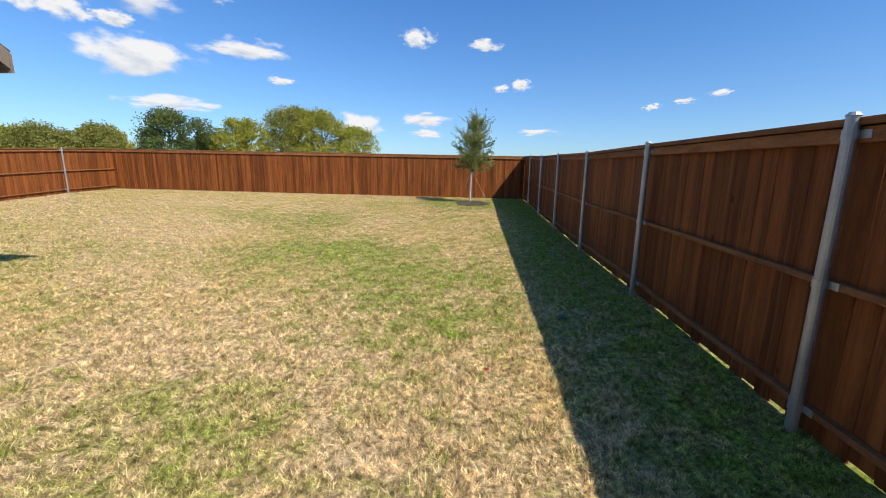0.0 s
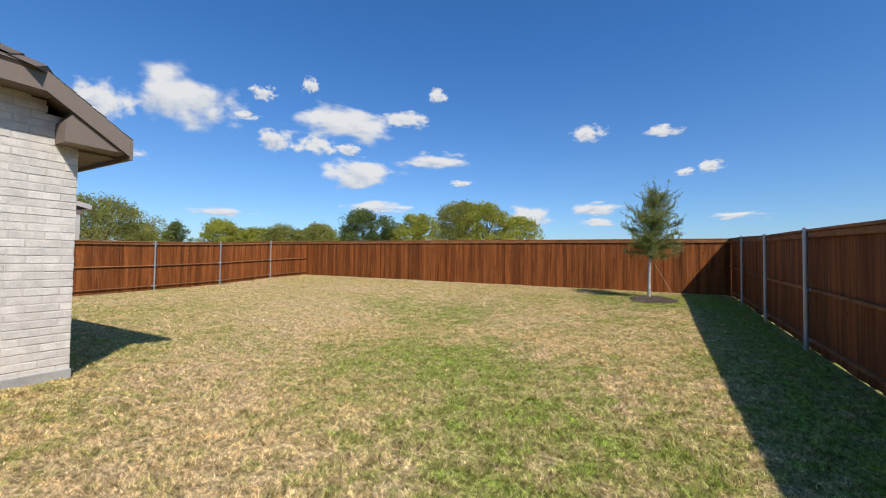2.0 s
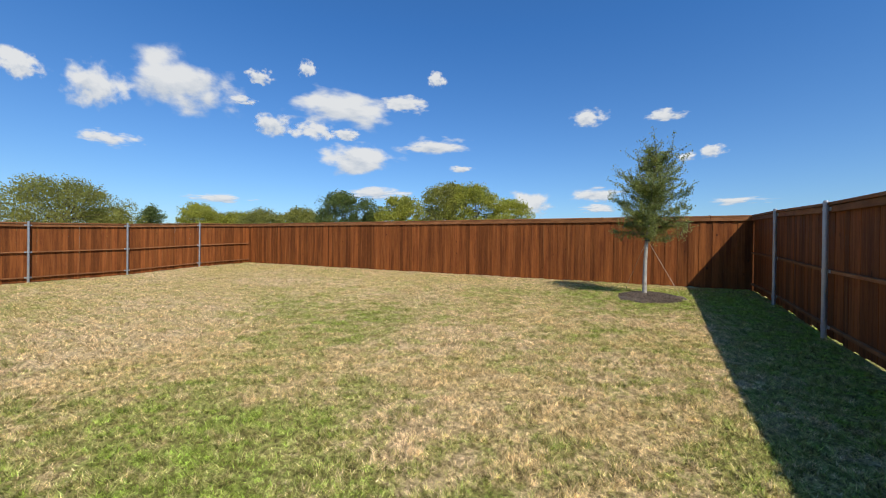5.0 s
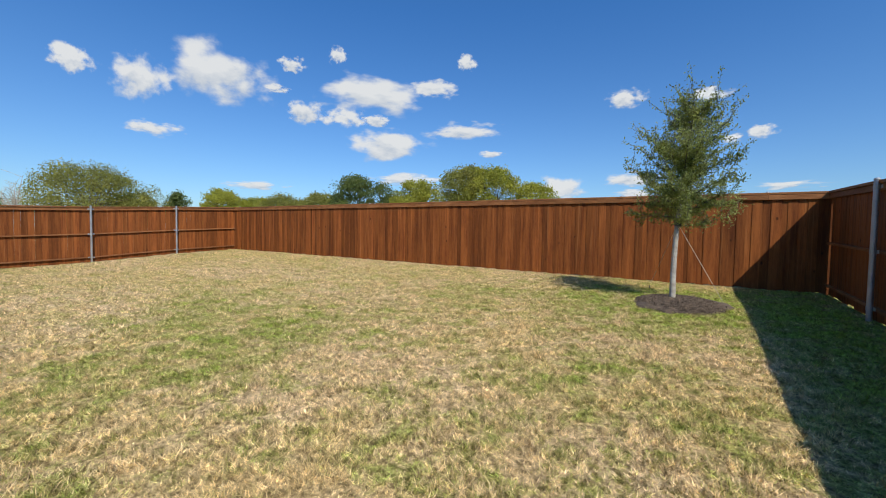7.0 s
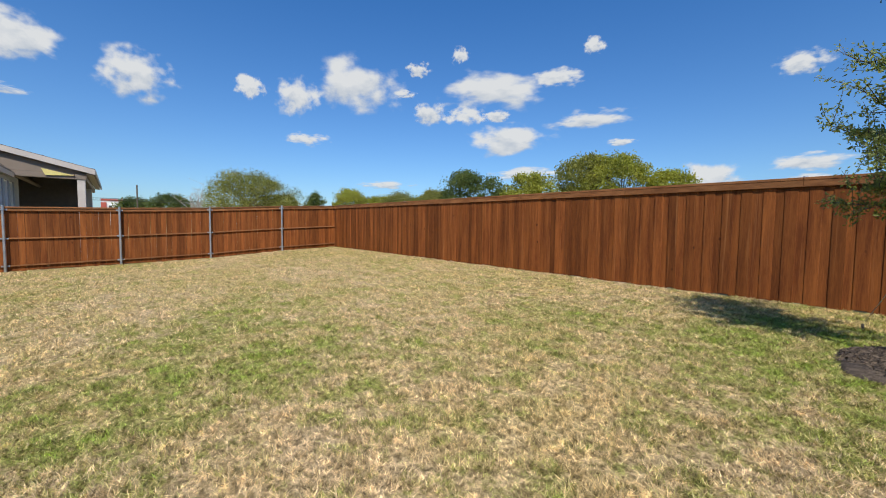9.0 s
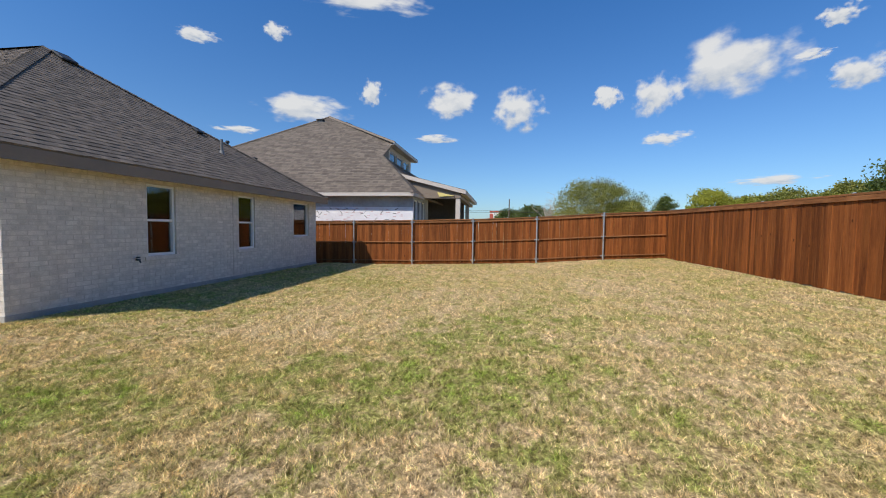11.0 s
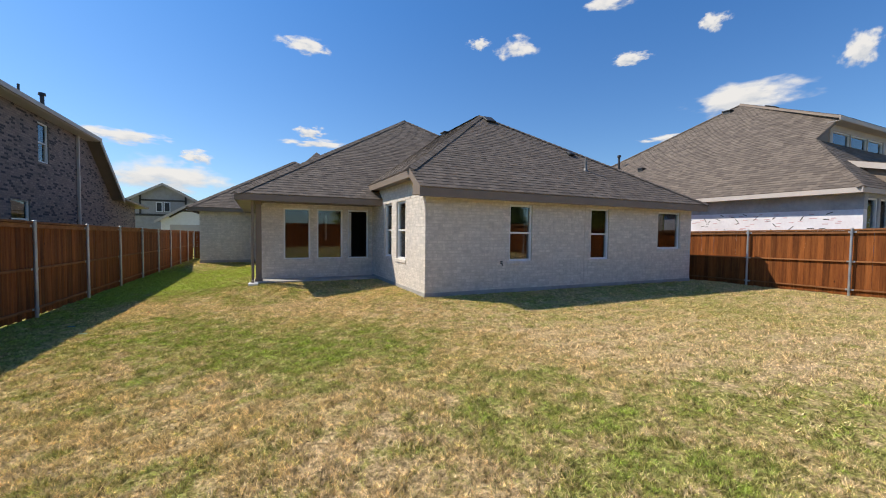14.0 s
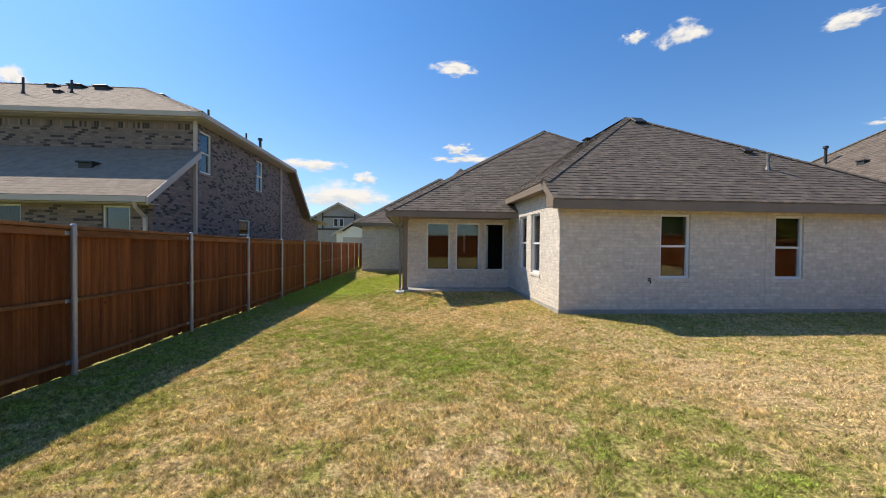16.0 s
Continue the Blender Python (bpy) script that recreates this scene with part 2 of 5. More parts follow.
def lawn_material(name, blades):
    """Straw-coloured dormant turf with green patches; greener round the young tree and in the shaded side yard."""
    m, nt, p = nodes_of(name)
    v = coords(nt)
    flat = nt.nodes.new("ShaderNodeVectorMath")
    flat.operation = "MULTIPLY"
    nt.links.new(v, flat.inputs[0])
    flat.inputs[1].default_value = (1, 1, 0)
    v = flat.outputs[0]
    # edges of the patches wander
    drift = add(nt, "ShaderNodeTexNoise", Scale=0.9, Detail=3.0)
    nt.links.new(v, drift.inputs["Vector"])
    shift = nt.nodes.new("ShaderNodeVectorMath")
    shift.operation = "MULTIPLY_ADD"
    nt.links.new(drift.outputs["Color"], shift.inputs[0])
    shift.inputs[1].default_value = (2.2, 2.2, 0)
    nt.links.new(v, shift.inputs[2])
    moved = shift.outputs[0]
    big, mid, small = noise_tex(nt, v, 0.40, 3), noise_tex(nt, v, 1.5, 4, 0.6), noise_tex(nt, v, 4.2, 3, 0.6)
    tiny = noise_tex(nt, v, 13.0, 3, 0.65)
    g = 0.450
    for tex, share in ((big, 0.35), (mid, 0.85), (small, 1.30), (tiny, 0.90)):
        g = maths(nt, "ADD", g, maths(nt, "MULTIPLY", maths(nt, "SUBTRACT", tex, 0.5), share))

    def spot(cx, cy, r, amount, g):
        d = nt.nodes.new("ShaderNodeVectorMath")
        d.operation = "DISTANCE"
        nt.links.new(moved, d.inputs[0])
        d.inputs[1].default_value = (cx + 1.1, cy + 1.1, 0)
        k = nt.nodes.new("ShaderNodeMapRange")
        k.interpolation_type = "SMOOTHSTEP"
        nt.links.new(d.outputs["Value"], k.inputs[0])
        k.inputs[1].default_value, k.inputs[2].default_value = r * 0.35, r * 1.2
        k.inputs[3].default_value, k.inputs[4].default_value = amount * 0.8, 0.0
        return maths(nt, "ADD", g, k.outputs[0])
    for cx, cy, r, a in GREEN_PATCHES + DRY_PATCHES:
        g = spot(cx, cy, r, a, g)
    sx = nt.nodes.new("ShaderNodeSeparateXYZ")
    nt.links.new(v, sx.inputs[0])
    # greener band by the right fence; its shadow's darkness is put into the colour
    shade_strip = nt.nodes.new("ShaderNodeMapRange")
    shade_strip.interpolation_type = "SMOOTHSTEP"
    nt.links.new(sx.outputs[0], shade_strip.inputs[0])
    shade_strip.inputs[1].default_value, shade_strip.inputs[2].default_value, shade_strip.inputs[4].default_value = 0.40, 1.15, 0.34
    g = maths(nt, "ADD", g, shade_strip.outputs[0])
    if blades:
        r = nt.nodes.new("ShaderNodeNewGeometry").outputs["Random Per Island"]
        g = maths(nt, "ADD", g, maths(nt, "MULTIPLY", maths(nt, "SUBTRACT", r, 0.5), 0.50))
    dry = mixc(nt, ramp(nt, big, [(0.40, (0, 0, 0)), (0.62, (1, 1, 1))]), (0.74, 0.585, 0.390), (0.71, 0.560, 0.310))
    living = ramp(nt, g, [(0.48, (0.545, 0.485, 0.225)), (0.64, (0.455, 0.437, 0.165)), (0.84, (0.365, 0.392, 0.125)), (1.0, (0.385, 0.50, 0.095))])
    col = mixc(nt, ramp(nt, g, [(0.34, (0, 0, 0)), (0.58, (1, 1, 1))]), dry, living)
    # bleached tufts and brown thatch, with the shadows between tufts mixed into the colour
    for scale, low, high in ((8.0, 0.76, 1.18), (24.0, 0.52, 1.38)):
        tuft = noise_tex(nt, v, scale, 3, 0.6)
        col = mixc(nt, 1.0, col, ramp(nt, tuft, [(0.36, (low, low * 0.97, low * 0.9)), (0.60, (high, high, high))]), "MULTIPLY")
    if blades:
        wn2 = nt.nodes.new("ShaderNodeTexWhiteNoise")
        wn2.noise_dimensions = "1D"
        nt.links.new(r, wn2.inputs["W"])
        col = mixc(nt, 1.0, col, ramp(nt, wn2.outputs["Value"], [(0.0, (0.36, 0.34, 0.31)), (0.45, (0.95, 0.94, 0.92)), (1.0, (1.38, 1.38, 1.38))]), "MULTIPLY")
    else:
        fine = noise_tex(nt, v, 60.0, 4, 0.8)
        col = mixc(nt, 1.0, col, ramp(nt, fine, [(0.35, (0.40, 0.37, 0.30)), (0.65, (0.95, 0.90, 0.80))]), "MULTIPLY")
        b = add(nt, "ShaderNodeBump", Strength=0.9, Distance=0.02)
        nt.links.new(fine, b.inputs["Height"])
        nt.links.new(b.outputs[0], p.inputs["Normal"])
    nt.links.new(col, p.inputs["Base Color"])
    p.inputs["Roughness"].default_value = 0.9
    p.inputs["Specular IOR Level"].default_value = 0.06
    return m


# patches of watered or rested grass, and of dry grass: x, y, radius, strength
GREEN_PATCHES = [(TREE[0], TREE[1] - 0.1, 2.0, 0.38), (0.2, -3.0, 4.6, 0.62), (-1.6, 7.0, 2.6, 0.20), (-0.9, 5.6, 1.5, 0.14), (-2.1, 3.3, 0.8, 0.26), (-1.2, 2.9, 0.6, 0.20),
                 (-3.2, 7.6, 1.4, 0.15), (-6.6, 11.8, 1.2, 0.20), (-4.8, 11.4, 1.2, 0.17), (-3.8, 10.9, 0.8, 0.15), (-4.0, 12.2, 1.0, 0.14), (-4.4, 10.4, 0.9, 0.15),
                 (-0.5, 12.3, 0.9, 0.10), (0.4, 8.9, 0.7, 0.18), (-3.2, 14.8, 1.1, 0.12), (-6.2, 10.6, 0.8, 0.12), (-2.0, 7.9, 1.2, 0.12), (-12.5, 5.9, 2.0, 0.14), (-7.5, 5.6, 1.6, 0.12), (-0.4, 4.5, 0.8, 0.16), (0.2, 0.9, 2.1, 0.25)]
DRY_PATCHES = [(-1.6, 4.3, 0.8, -0.16), (-2.6, 4.9, 1.2, -0.20), (-0.1, 3.0, 1.3, -0.24), (0.1, 8.2, 1.0, -0.14), (-1.1, 8.9, 1.2, -0.14), (-7.4, 9.4, 2.2, -0.12), (-1.9, 13.2, 1.0, -0.16),
               (-2.4, 11.2, 0.8, -0.10), (0.2, 12.8, 0.8, -0.14), (-5.5, 8.9, 1.6, -0.16), (-2.2, 9.5, 0.9, -0.12), (-1.2, 9.3, 0.8, -0.10), (-6.0, 16.0, 3.6, -0.08), (-12.5, 13.0, 5.0, -0.10), (-4.3, 5.8, 1.5, -0.10), (-3.6, 3.7, 1.0, -0.14)]
LAWN = lawn_material("dormant_lawn", False)
BLADE = let_light_through(lawn_material("grass_blades", True), 0.30, 1.1)


# ---- mesh helpers ----
def from_lists(name, verts, faces, mat, parent=None, label="", kind=""):
    me = bpy.data.meshes.new(name)
    me.from_pydata(verts, [], faces)
    me.materials.append(mat)
    ob = new(name, me)
    under(ob, parent)
    return tagged(ob, label, kind=kind)


def under(ob, parent):
    if parent is not None:
        ob.parent = parent
        base = parent.location.copy()
        up = parent.parent
        while up is not None:
            base += up.location if parent.type == "EMPTY" else Vector()
            up = up.parent
        ob.matrix_parent_inverse = Matrix.Translation(-base) if parent.type == "EMPTY" else Matrix.Identity(4)
        if parent.type != "EMPTY" and parent.parent is not None:
            ob.matrix_parent_inverse = Matrix.Identity(4)


def part(name, bm, mat, parent=None, label="", kind="", smooth=False):
    """Links a bmesh, given in world places, as one mesh object under a thing or a part."""
    me = bpy.data.meshes.new(name)
    bmesh.ops.recalc_face_normals(bm, faces=bm.faces[:])
    if smooth:
        for f in bm.faces:
            f.smooth = True
    bm.to_mesh(me)
    bm.free()
    me.materials.append(mat)
    ob = new(name, me)
    under(ob, parent)
    return tagged(ob, label, kind=kind)


def thing(name, at, label, category, group="", kind=""):
    ob = new(name)
    ob.location = at
    ob.empty_display_size = 0.2
    return tagged(ob, label, category, group, kind)


def box(bm, a, b, bevel=0.0):
    lo, hi = [min(p, q) for p, q in zip(a, b)], [max(p, q) for p, q in zip(a, b)]
    m = Matrix.Translation([(p + q) / 2 for p, q in zip(lo, hi)]) @ Matrix.Diagonal([q - p for p, q in zip(lo, hi)] + [1])
    r = bmesh.ops.create_cube(bm, size=1, matrix=m)
    if bevel:
        edges = list({e for v in r["verts"] for e in v.link_edges})
        bmesh.ops.bevel(bm, geom=edges, offset=bevel, segments=1, affect="EDGES")
    return bm


def rod(bm, a, b, r1, r2=None, n=10):
    a, b = Vector(a), Vector(b)
    d = b - a
    m = Matrix.Translation((a + b) / 2) @ d.to_track_quat("Z", "Y").to_matrix().to_4x4()
    bmesh.ops.create_cone(bm, cap_ends=True, segments=n, radius1=r1, radius2=r1 if r2 is None else r2, depth=d.length, matrix=m)
    return bm


def slab(bm, pts, t):
    """A plate with the top face pts and thickness t along its normal, downwards."""
    top = [bm.verts.new(p) for p in pts]
    bm.normal_update()
    f = bm.faces.new(top)
    f.normal_update()
    nrm = f.normal if f.normal.z > 0 else -f.normal
    low = [bm.verts.new(Vector(p) - nrm * t) for p in pts]
    bm.faces.new(low[::-1])
    for i in range(len(pts)):
        j = (i + 1) % len(pts)
        bm.faces.new((top[i], low[i], low[j], top[j]))
    return bm


def lerp_table(table, a):
    for (p, v), (q, w) in zip(table, table[1:]):
        if a <= q:
            return v + (w - v) * max(0.0, min(1.0, (a - p) / (q - p)))
    return table[-1][1]


# ---- ground ----
GROUND_Y = [(-30, 0.18), (-16, 0.22), (-4, 0.33), (3.3, 0.39), (5.8, 0.465), (8.2, 0.505), (10.6, 0.58), (13.1, 0.675), (15.5, 0.83), (17.74, 0.915), (40, 1.0)]
HOUSE_RECTS = [(-14.8, -5.37, -6.0, 4.80), (-14.8, -1.9, -20.0, 1.0), (-9.0, 0.5, -20.0, -7.5)]


def ground_z(x, y):
    z = lerp_table(GROUND_Y, y)
    if 12.5 < y < 30 and -30 < x < 10:
        z += -(x + 7.2) / 9 * 0.055 * min(1.0, (y - 12.5) / 5.0)
    d = min(math.hypot(max(x0 - x, 0, x - x1), max(y0 - y, 0, y - y1)) for x0, x1, y0, y1 in HOUSE_RECTS)
    w = max(0.0, 1 - d / 2.2)
    w = w * w * (3 - 2 * w) * min(1.0, max(0.0, (1.7 - x) / 1.0))
    return z + (0.575 - z) * w


def ground_sheet():
    xs = [-3000, -900, -300, -120, -60, -35, -25] + [round(-18.5 + 0.35 * i, 3) for i in range(62)] + [4, 6, 12, 30, 80, 250, 900, 3000]
    ys = [-3000, -900, -300, -120, -60, -35, -25] + [round(-18 + 0.35 * i, 3) for i in range(108)] + [22, 30, 60, 150, 400, 1200, 3000]
    verts = [(x, y, ground_z(x, y)) for y in ys for x in xs]
    n = len(xs)
    faces = [(j * n + i, j * n + i + 1, (j + 1) * n + i + 1, (j + 1) * n + i) for j in range(len(ys) - 1) for i in range(n - 1)]
    g = from_lists("ground", verts, faces, LAWN, None, "straw-coloured dormant lawn with green patches", "structure")
    tagged(g, category="ground")
    for f in g.data.polygons:
        f.use_smooth = True
    return g


ground_sheet()

# ---- fences ----
RIGHT_TOP = [(-20, 1.98), (-16, 2.0), (-6.5, 2.06), (-3.9, 2.10), (-1.5, 2.12), (0.9, 2.145), (3.34, 2.176), (5.78, 2.225), (8.23, 2.266), (10.66, 2.348), (13.1, 2.418), (15.54, 2.536), (17.74, 2.612)]
LEFT_TOP = [(-20, 2.10), (3.3, 2.22), (5.77, 2.26), (8.2, 2.30), (10.62, 2.364), (13.07, 2.464), (15.51, 2.62), (17.74, 2.73)]
BACK_TOP = [(-16.42, 2.73), (1.80, 2.612)]
rng = random.Random(7)


def box_mesh(name, sx, sy, sz, mat, bevel=0.004):
    bm = bmesh.new()
    box(bm, (-sx / 2, -sy / 2, 0), (sx / 2, sy / 2, sz), bevel)
    me = bpy.data.meshes.new(name)
    bm.to_mesh(me)
    bm.free()
    me.materials.append(mat)
    return me


BOARDS = [box_mesh("board", w, 0.015, 1.0, CEDAR, 0.003) for w in (0.1395, 0.138, 0.140)]


def fence(label, axis, line, a0, a1, out, top, posts, rail_side):
    """A board-on-board fence along x or y. out: the sign of the side on which the boards hang; rail_side: posts and rails face the yard."""
    at = (lambda a, d, z: Vector((line + out * d, a, z))) if axis == "y" else (lambda a, d, z: Vector((a, line + out * d, z)))
    mid = (a0 + a1) / 2
    root = thing("fence", at(mid, 0, 0.5), label, "fence", "garden fences")
    heights = lambda a: (lerp_table(top, a))
    # boards in two layers
    pieces = []
    if rail_side:
        n = round((a1 - a0) / 0.1405)
        pitch = (a1 - a0) / n
        pieces = [(a0 + pitch * (i + 0.5), 0.052 + rng.uniform(0, 0.004)) for i in range(n)]
    else:
        a, k = a0 + 0.07, 0
        while a < a1 - 0.07:
            pieces.append((a, 0.052 + (0.009 if k % 2 else 0.0) + rng.uniform(0, 0.003)))
            a += rng.choice((0.130, 0.134, 0.126, 0.136, 0.118, 0.105))
            k += 1
        pieces.append((a1 - 0.07, 0.055))
    pieces.sort(key=lambda q: abs(q[0] - NEAR[axis]))
    rest_v, rest_f = [], []
    for i, (a, d) in enumerate(pieces):
        p = at(a, d, 0)
        t = heights(a)
        low = ground_z(p.x, p.y) + 0.010 + rng.uniform(-0.02, 0.016)
        high = t - 0.045 - rng.uniform(0, 0.006)
        if i < 300:
            ob = new("board", BOARDS[i % 3])
            ob.location = at(a, d, low)
            ob.rotation_euler = (0, rng.uniform(-0.003, 0.003), (math.pi / 2 if axis == "y" else 0) + rng.uniform(-0.006, 0.006))
            ob.scale = (1, 1, high - low)
            ob.parent, ob.matrix_parent_inverse = root, Matrix.Translation(-root.location)
        else:
            n = len(rest_v)
            c = [at(a + s * 0.069, d + e * 0.009, z) for z in (low, high) for s, e in ((-1, -1), (1, -1), (1, 1), (-1, 1))]
            rest_v += [tuple(q) for q in c]
            rest_f += [tuple(n + j for j in f) for f in ((0, 1, 2, 3), (4, 5, 6, 7), (0, 1, 5, 4), (1, 2, 6, 5), (2, 3, 7, 6), (3, 0, 4, 7))]
    if rest_v:
        from_lists("far_boards", rest_v, rest_f, CEDAR_FAR, root, kind="stuff")
    # rails, cap and trim, bay by bay
    ends = sorted([a0] + [q for q in posts if a0 < q < a1] + [a1])

    def bar(name, p, q, d0, d1, z0, z1, mat):
        bm = bmesh.new()
        c = []
        for a, h in ((p, 0), (q, 0)):
            t, g = heights(a), ground_z(*at(a, 0, 0).xy)
            zz0, zz1 = (t + z0, t + z1) if z0 < 0 else (g + z0, g + z1)
            c.append([bm.verts.new(at(a, d, z)) for d, z in ((d0, zz0), (d1, zz0), (d1, zz1), (d0, zz1))])
        for j in range(4):
            bm.faces.new((c[0][j], c[0][(j + 1) % 4], c[1][(j + 1) % 4], c[1][j]))
        bm.faces.new(c[0]), bm.faces.new(c[1])
        bmesh.ops.bevel(bm, geom=bm.edges[:], offset=0.003, segments=1, affect="EDGES")
        return part(name, bm, mat, root)
    for p, q in zip(ends, ends[1:]):
        bar("rail", p + 0.004, q - 0.004, -0.005, 0.041, 0.14, 0.18, CEDAR_RAIL_LIT)
        bar("rail", p + 0.004, q - 0.004, -0.005, 0.041, -0.90, -0.86, CEDAR_RAIL_LIT)
        bar("rail", p + 0.004, q - 0.004, -0.005, 0.041, -0.13, -0.05, CEDAR_RAIL_LIT)
        bar("cap", p + 0.002, q - 0.002, -0.03, 0.105, -0.044, -0.006, CEDAR_RAIL_LIT)
        bar("trim_board", p + 0.002, q - 0.002, 0.083, 0.100, -0.135, -0.046, CEDAR_RAIL_LIT)
    for a in posts:
        if not a0 < a < a1:
            continue
        g, t = ground_z(*at(a, 0, 0).xy), heights(a)
        bm = bmesh.new()
        rod(bm, at(a, -0.036, g - 0.1), at(a, -0.036, t + 0.004), 0.0305, n=14)
        post = part("post", bm, GALV, root, "galvanised steel post", smooth=False)
        bm = bmesh.new()
        rod(bm, at(a, -0.036, t + 0.004), at(a, -0.036, t + 0.022), 0.036, 0.02, n=12)
        part("post_cap", bm, GALV, post)
        for z in (g + 0.16, t - 0.88, t - 0.09):
            bm = bmesh.new()
            q0, q1 = at(a - 0.085, -0.012, z - 0.022), at(a + 0.085, -0.005, z + 0.022)
            box(bm, q0, q1, 0.002)
            rod(bm, at(a, -0.036, z - 0.022), at(a, -0.036, z + 0.022), 0.036, n=12)
            part("bracket", bm, GALV, post)
    return root


CEDAR_FAR = surface("stained_cedar_far", (0.120, 0.034, 0.0095), (0.255, 0.083, 0.0205), 2.5, 22, 0.72, 0.5, stretch=(5, 5, 0.45), by="island", spread=0.3)
NEAR = {"y": 8.0, "x": -5.0}
SPACING = 2.44
right_posts = [15.54 - SPACING * i for i in range(14)]
left_posts = [15.51 - SPACING * i for i in range(11)]
back_posts = [1.0 - SPACING * i for i in range(8)]
fence("red-brown stained cedar board fence on galvanised posts", "y", 1.80, -16.2, 17.712, 1, RIGHT_TOP, right_posts, True)
fence("sunlit red-brown stained cedar board fence on galvanised posts", "y", -16.27, -8.0, 17.722, -1, LEFT_TOP, left_posts, True)
fence("red-brown stained cedar board fence, smooth board face", "x", 17.80, -16.42, 1.87, -1, BACK_TOP, back_posts, False)
cross = [(0.4, 1.98), (1.8, 1.98)]
fence("dark cedar board fence closing the side yard", "x", -16.25, 0.46, 1.78, -1, cross, [0.9], True)

# ---- houses: shared builders ----
def facing(face, c):
    """Maps along, outwards and up to the world, for a wall face at c."""
    if face == "y+":
        return lambda u, d, z: (u, c + d, z)
    if face == "y-":
        return lambda u, d, z: (u, c - d, z)
    if face == "x+":
        return lambda u, d, z: (c + d, u, z)
    return lambda u, d, z: (c - d, u, z)


def wall(name, face, c, u0, u1, z0, z1, openings, mat, house, t=0.24):
    """openings: (u0, u1, z0, z1), cut right through the wall."""
    return part(name, panel(facing(face, c), u0, u1, z0, z1, openings, -t, 0.0), mat, house)


def panel(f, u0, u1, z0, z1, openings, d0, d1):
    """One plate between the depths d0 and d1, with the openings cut through it."""
    bm = bmesh.new()
    us = sorted({u0, u1, *[v for o in openings for v in o[:2]]})
    zs = sorted({z0, z1, *[v for o in openings for v in o[2:]]})
    nu, nz = len(us) - 1, len(zs) - 1
    solid = lambda i, j: 0 <= i < nu and 0 <= j < nz and not any(
        o[0] < (us[i] + us[i + 1]) / 2 < o[1] and o[2] < (zs[j] + zs[j + 1]) / 2 < o[3] for o in openings)
    made = {}

    def vert(i, j, k):
        if (i, j, k) not in made:
            made[i, j, k] = bm.verts.new(f(us[i], (d0, d1)[k], zs[j]))
        return made[i, j, k]
    for i in range(nu):
        for j in range(nz):
            if solid(i, j):
                for k in (0, 1):
                    bm.faces.new([vert(i + a, j + b, k) for a, b in ((0, 0), (1, 0), (1, 1), (0, 1))])
                for di, dj, p, q in ((-1, 0, (0, 0), (0, 1)), (1, 0, (1, 0), (1, 1)), (0, -1, (0, 0), (1, 0)), (0, 1, (0, 1), (1, 1))):
                    if not solid(i + di, j + dj):
                        bm.faces.new((vert(i + p[0], j + p[1], 0), vert(i + q[0], j + q[1], 0), vert(i + q[0], j + q[1], 1), vert(i + p[0], j + p[1], 1)))
    return bm


BRICK_FACES = ((0, 1, 5, 4), (1, 2, 6, 5), (2, 3, 7, 6), (3, 0, 4, 7), (4, 5, 6, 7))


def brickwork(parent, face, c, u0, u1, z0, z1, openings, mat, piece_mat=None, near=None, length=0.25, course=0.0775, joint=0.010, proud=0.004, seed=1, top=None):
    """Single bricks before a mortar face. near: (from, to) along the wall, where each brick is an object."""
    f, r = facing(face, c), random.Random(seed)
    verts, faces, meshes, singles = [], [], {}, 0
    rows = int((z1 - z0) / course)
    for k in range(rows):
        za, zb = z0 + k * course, z0 + (k + 1) * course - joint
        u = u0 - (length / 2 if k % 2 else 0) + r.uniform(-0.01, 0.01)
        while u < u1:
            spans = [(max(u, u0), min(u + length - joint, u1))]
            for o in openings:
                if o[2] < (za + zb) / 2 < o[3]:
                    spans = [s for a, b in spans for s in ((a, min(b, o[0])), (max(a, o[1]), b)) if s[1] - s[0] > 0.02]
            for a, b in spans:
                if b - a < 0.02 or (top and zb > top((a + b) / 2)):
                    continue
                p = proud + r.uniform(-0.002, 0.002)
                if near and near[0] <= a <= near[1] and singles < 300:
                    key = round(b - a, 2)
                    if key not in meshes:
                        v = [f(x, d, z) for d, i in ((-0.004, 0), (proud, 0.003)) for x, z in ((i, i), (key - i, i), (key - i, zb - za - i), (i, zb - za - i))]
                        o0 = f(0, 0, 0)
                        me = bpy.data.meshes.new("brick")
                        me.from_pydata([tuple(q - w for q, w in zip(x, o0)) for x in v], [], BRICK_FACES)
                        me.materials.append(piece_mat)
                        meshes[key] = me
                    ob = new("brick", meshes[key])
                    ob.location = f(a, p - proud, za)
                    ob.parent = parent
                    singles += 1
                    continue
                n = len(verts)
                for d, i in ((-0.004, 0), (p, 0.003)):
                    verts += [f(a + i, d, za + i), f(b - i, d, za + i), f(b - i, d, zb - i), f(a + i, d, zb - i)]
                faces += [tuple(n + q for q in g) for g in BRICK_FACES]
            u += length
    if verts:
        from_lists("brickwork", verts, faces, mat, parent, kind="stuff")


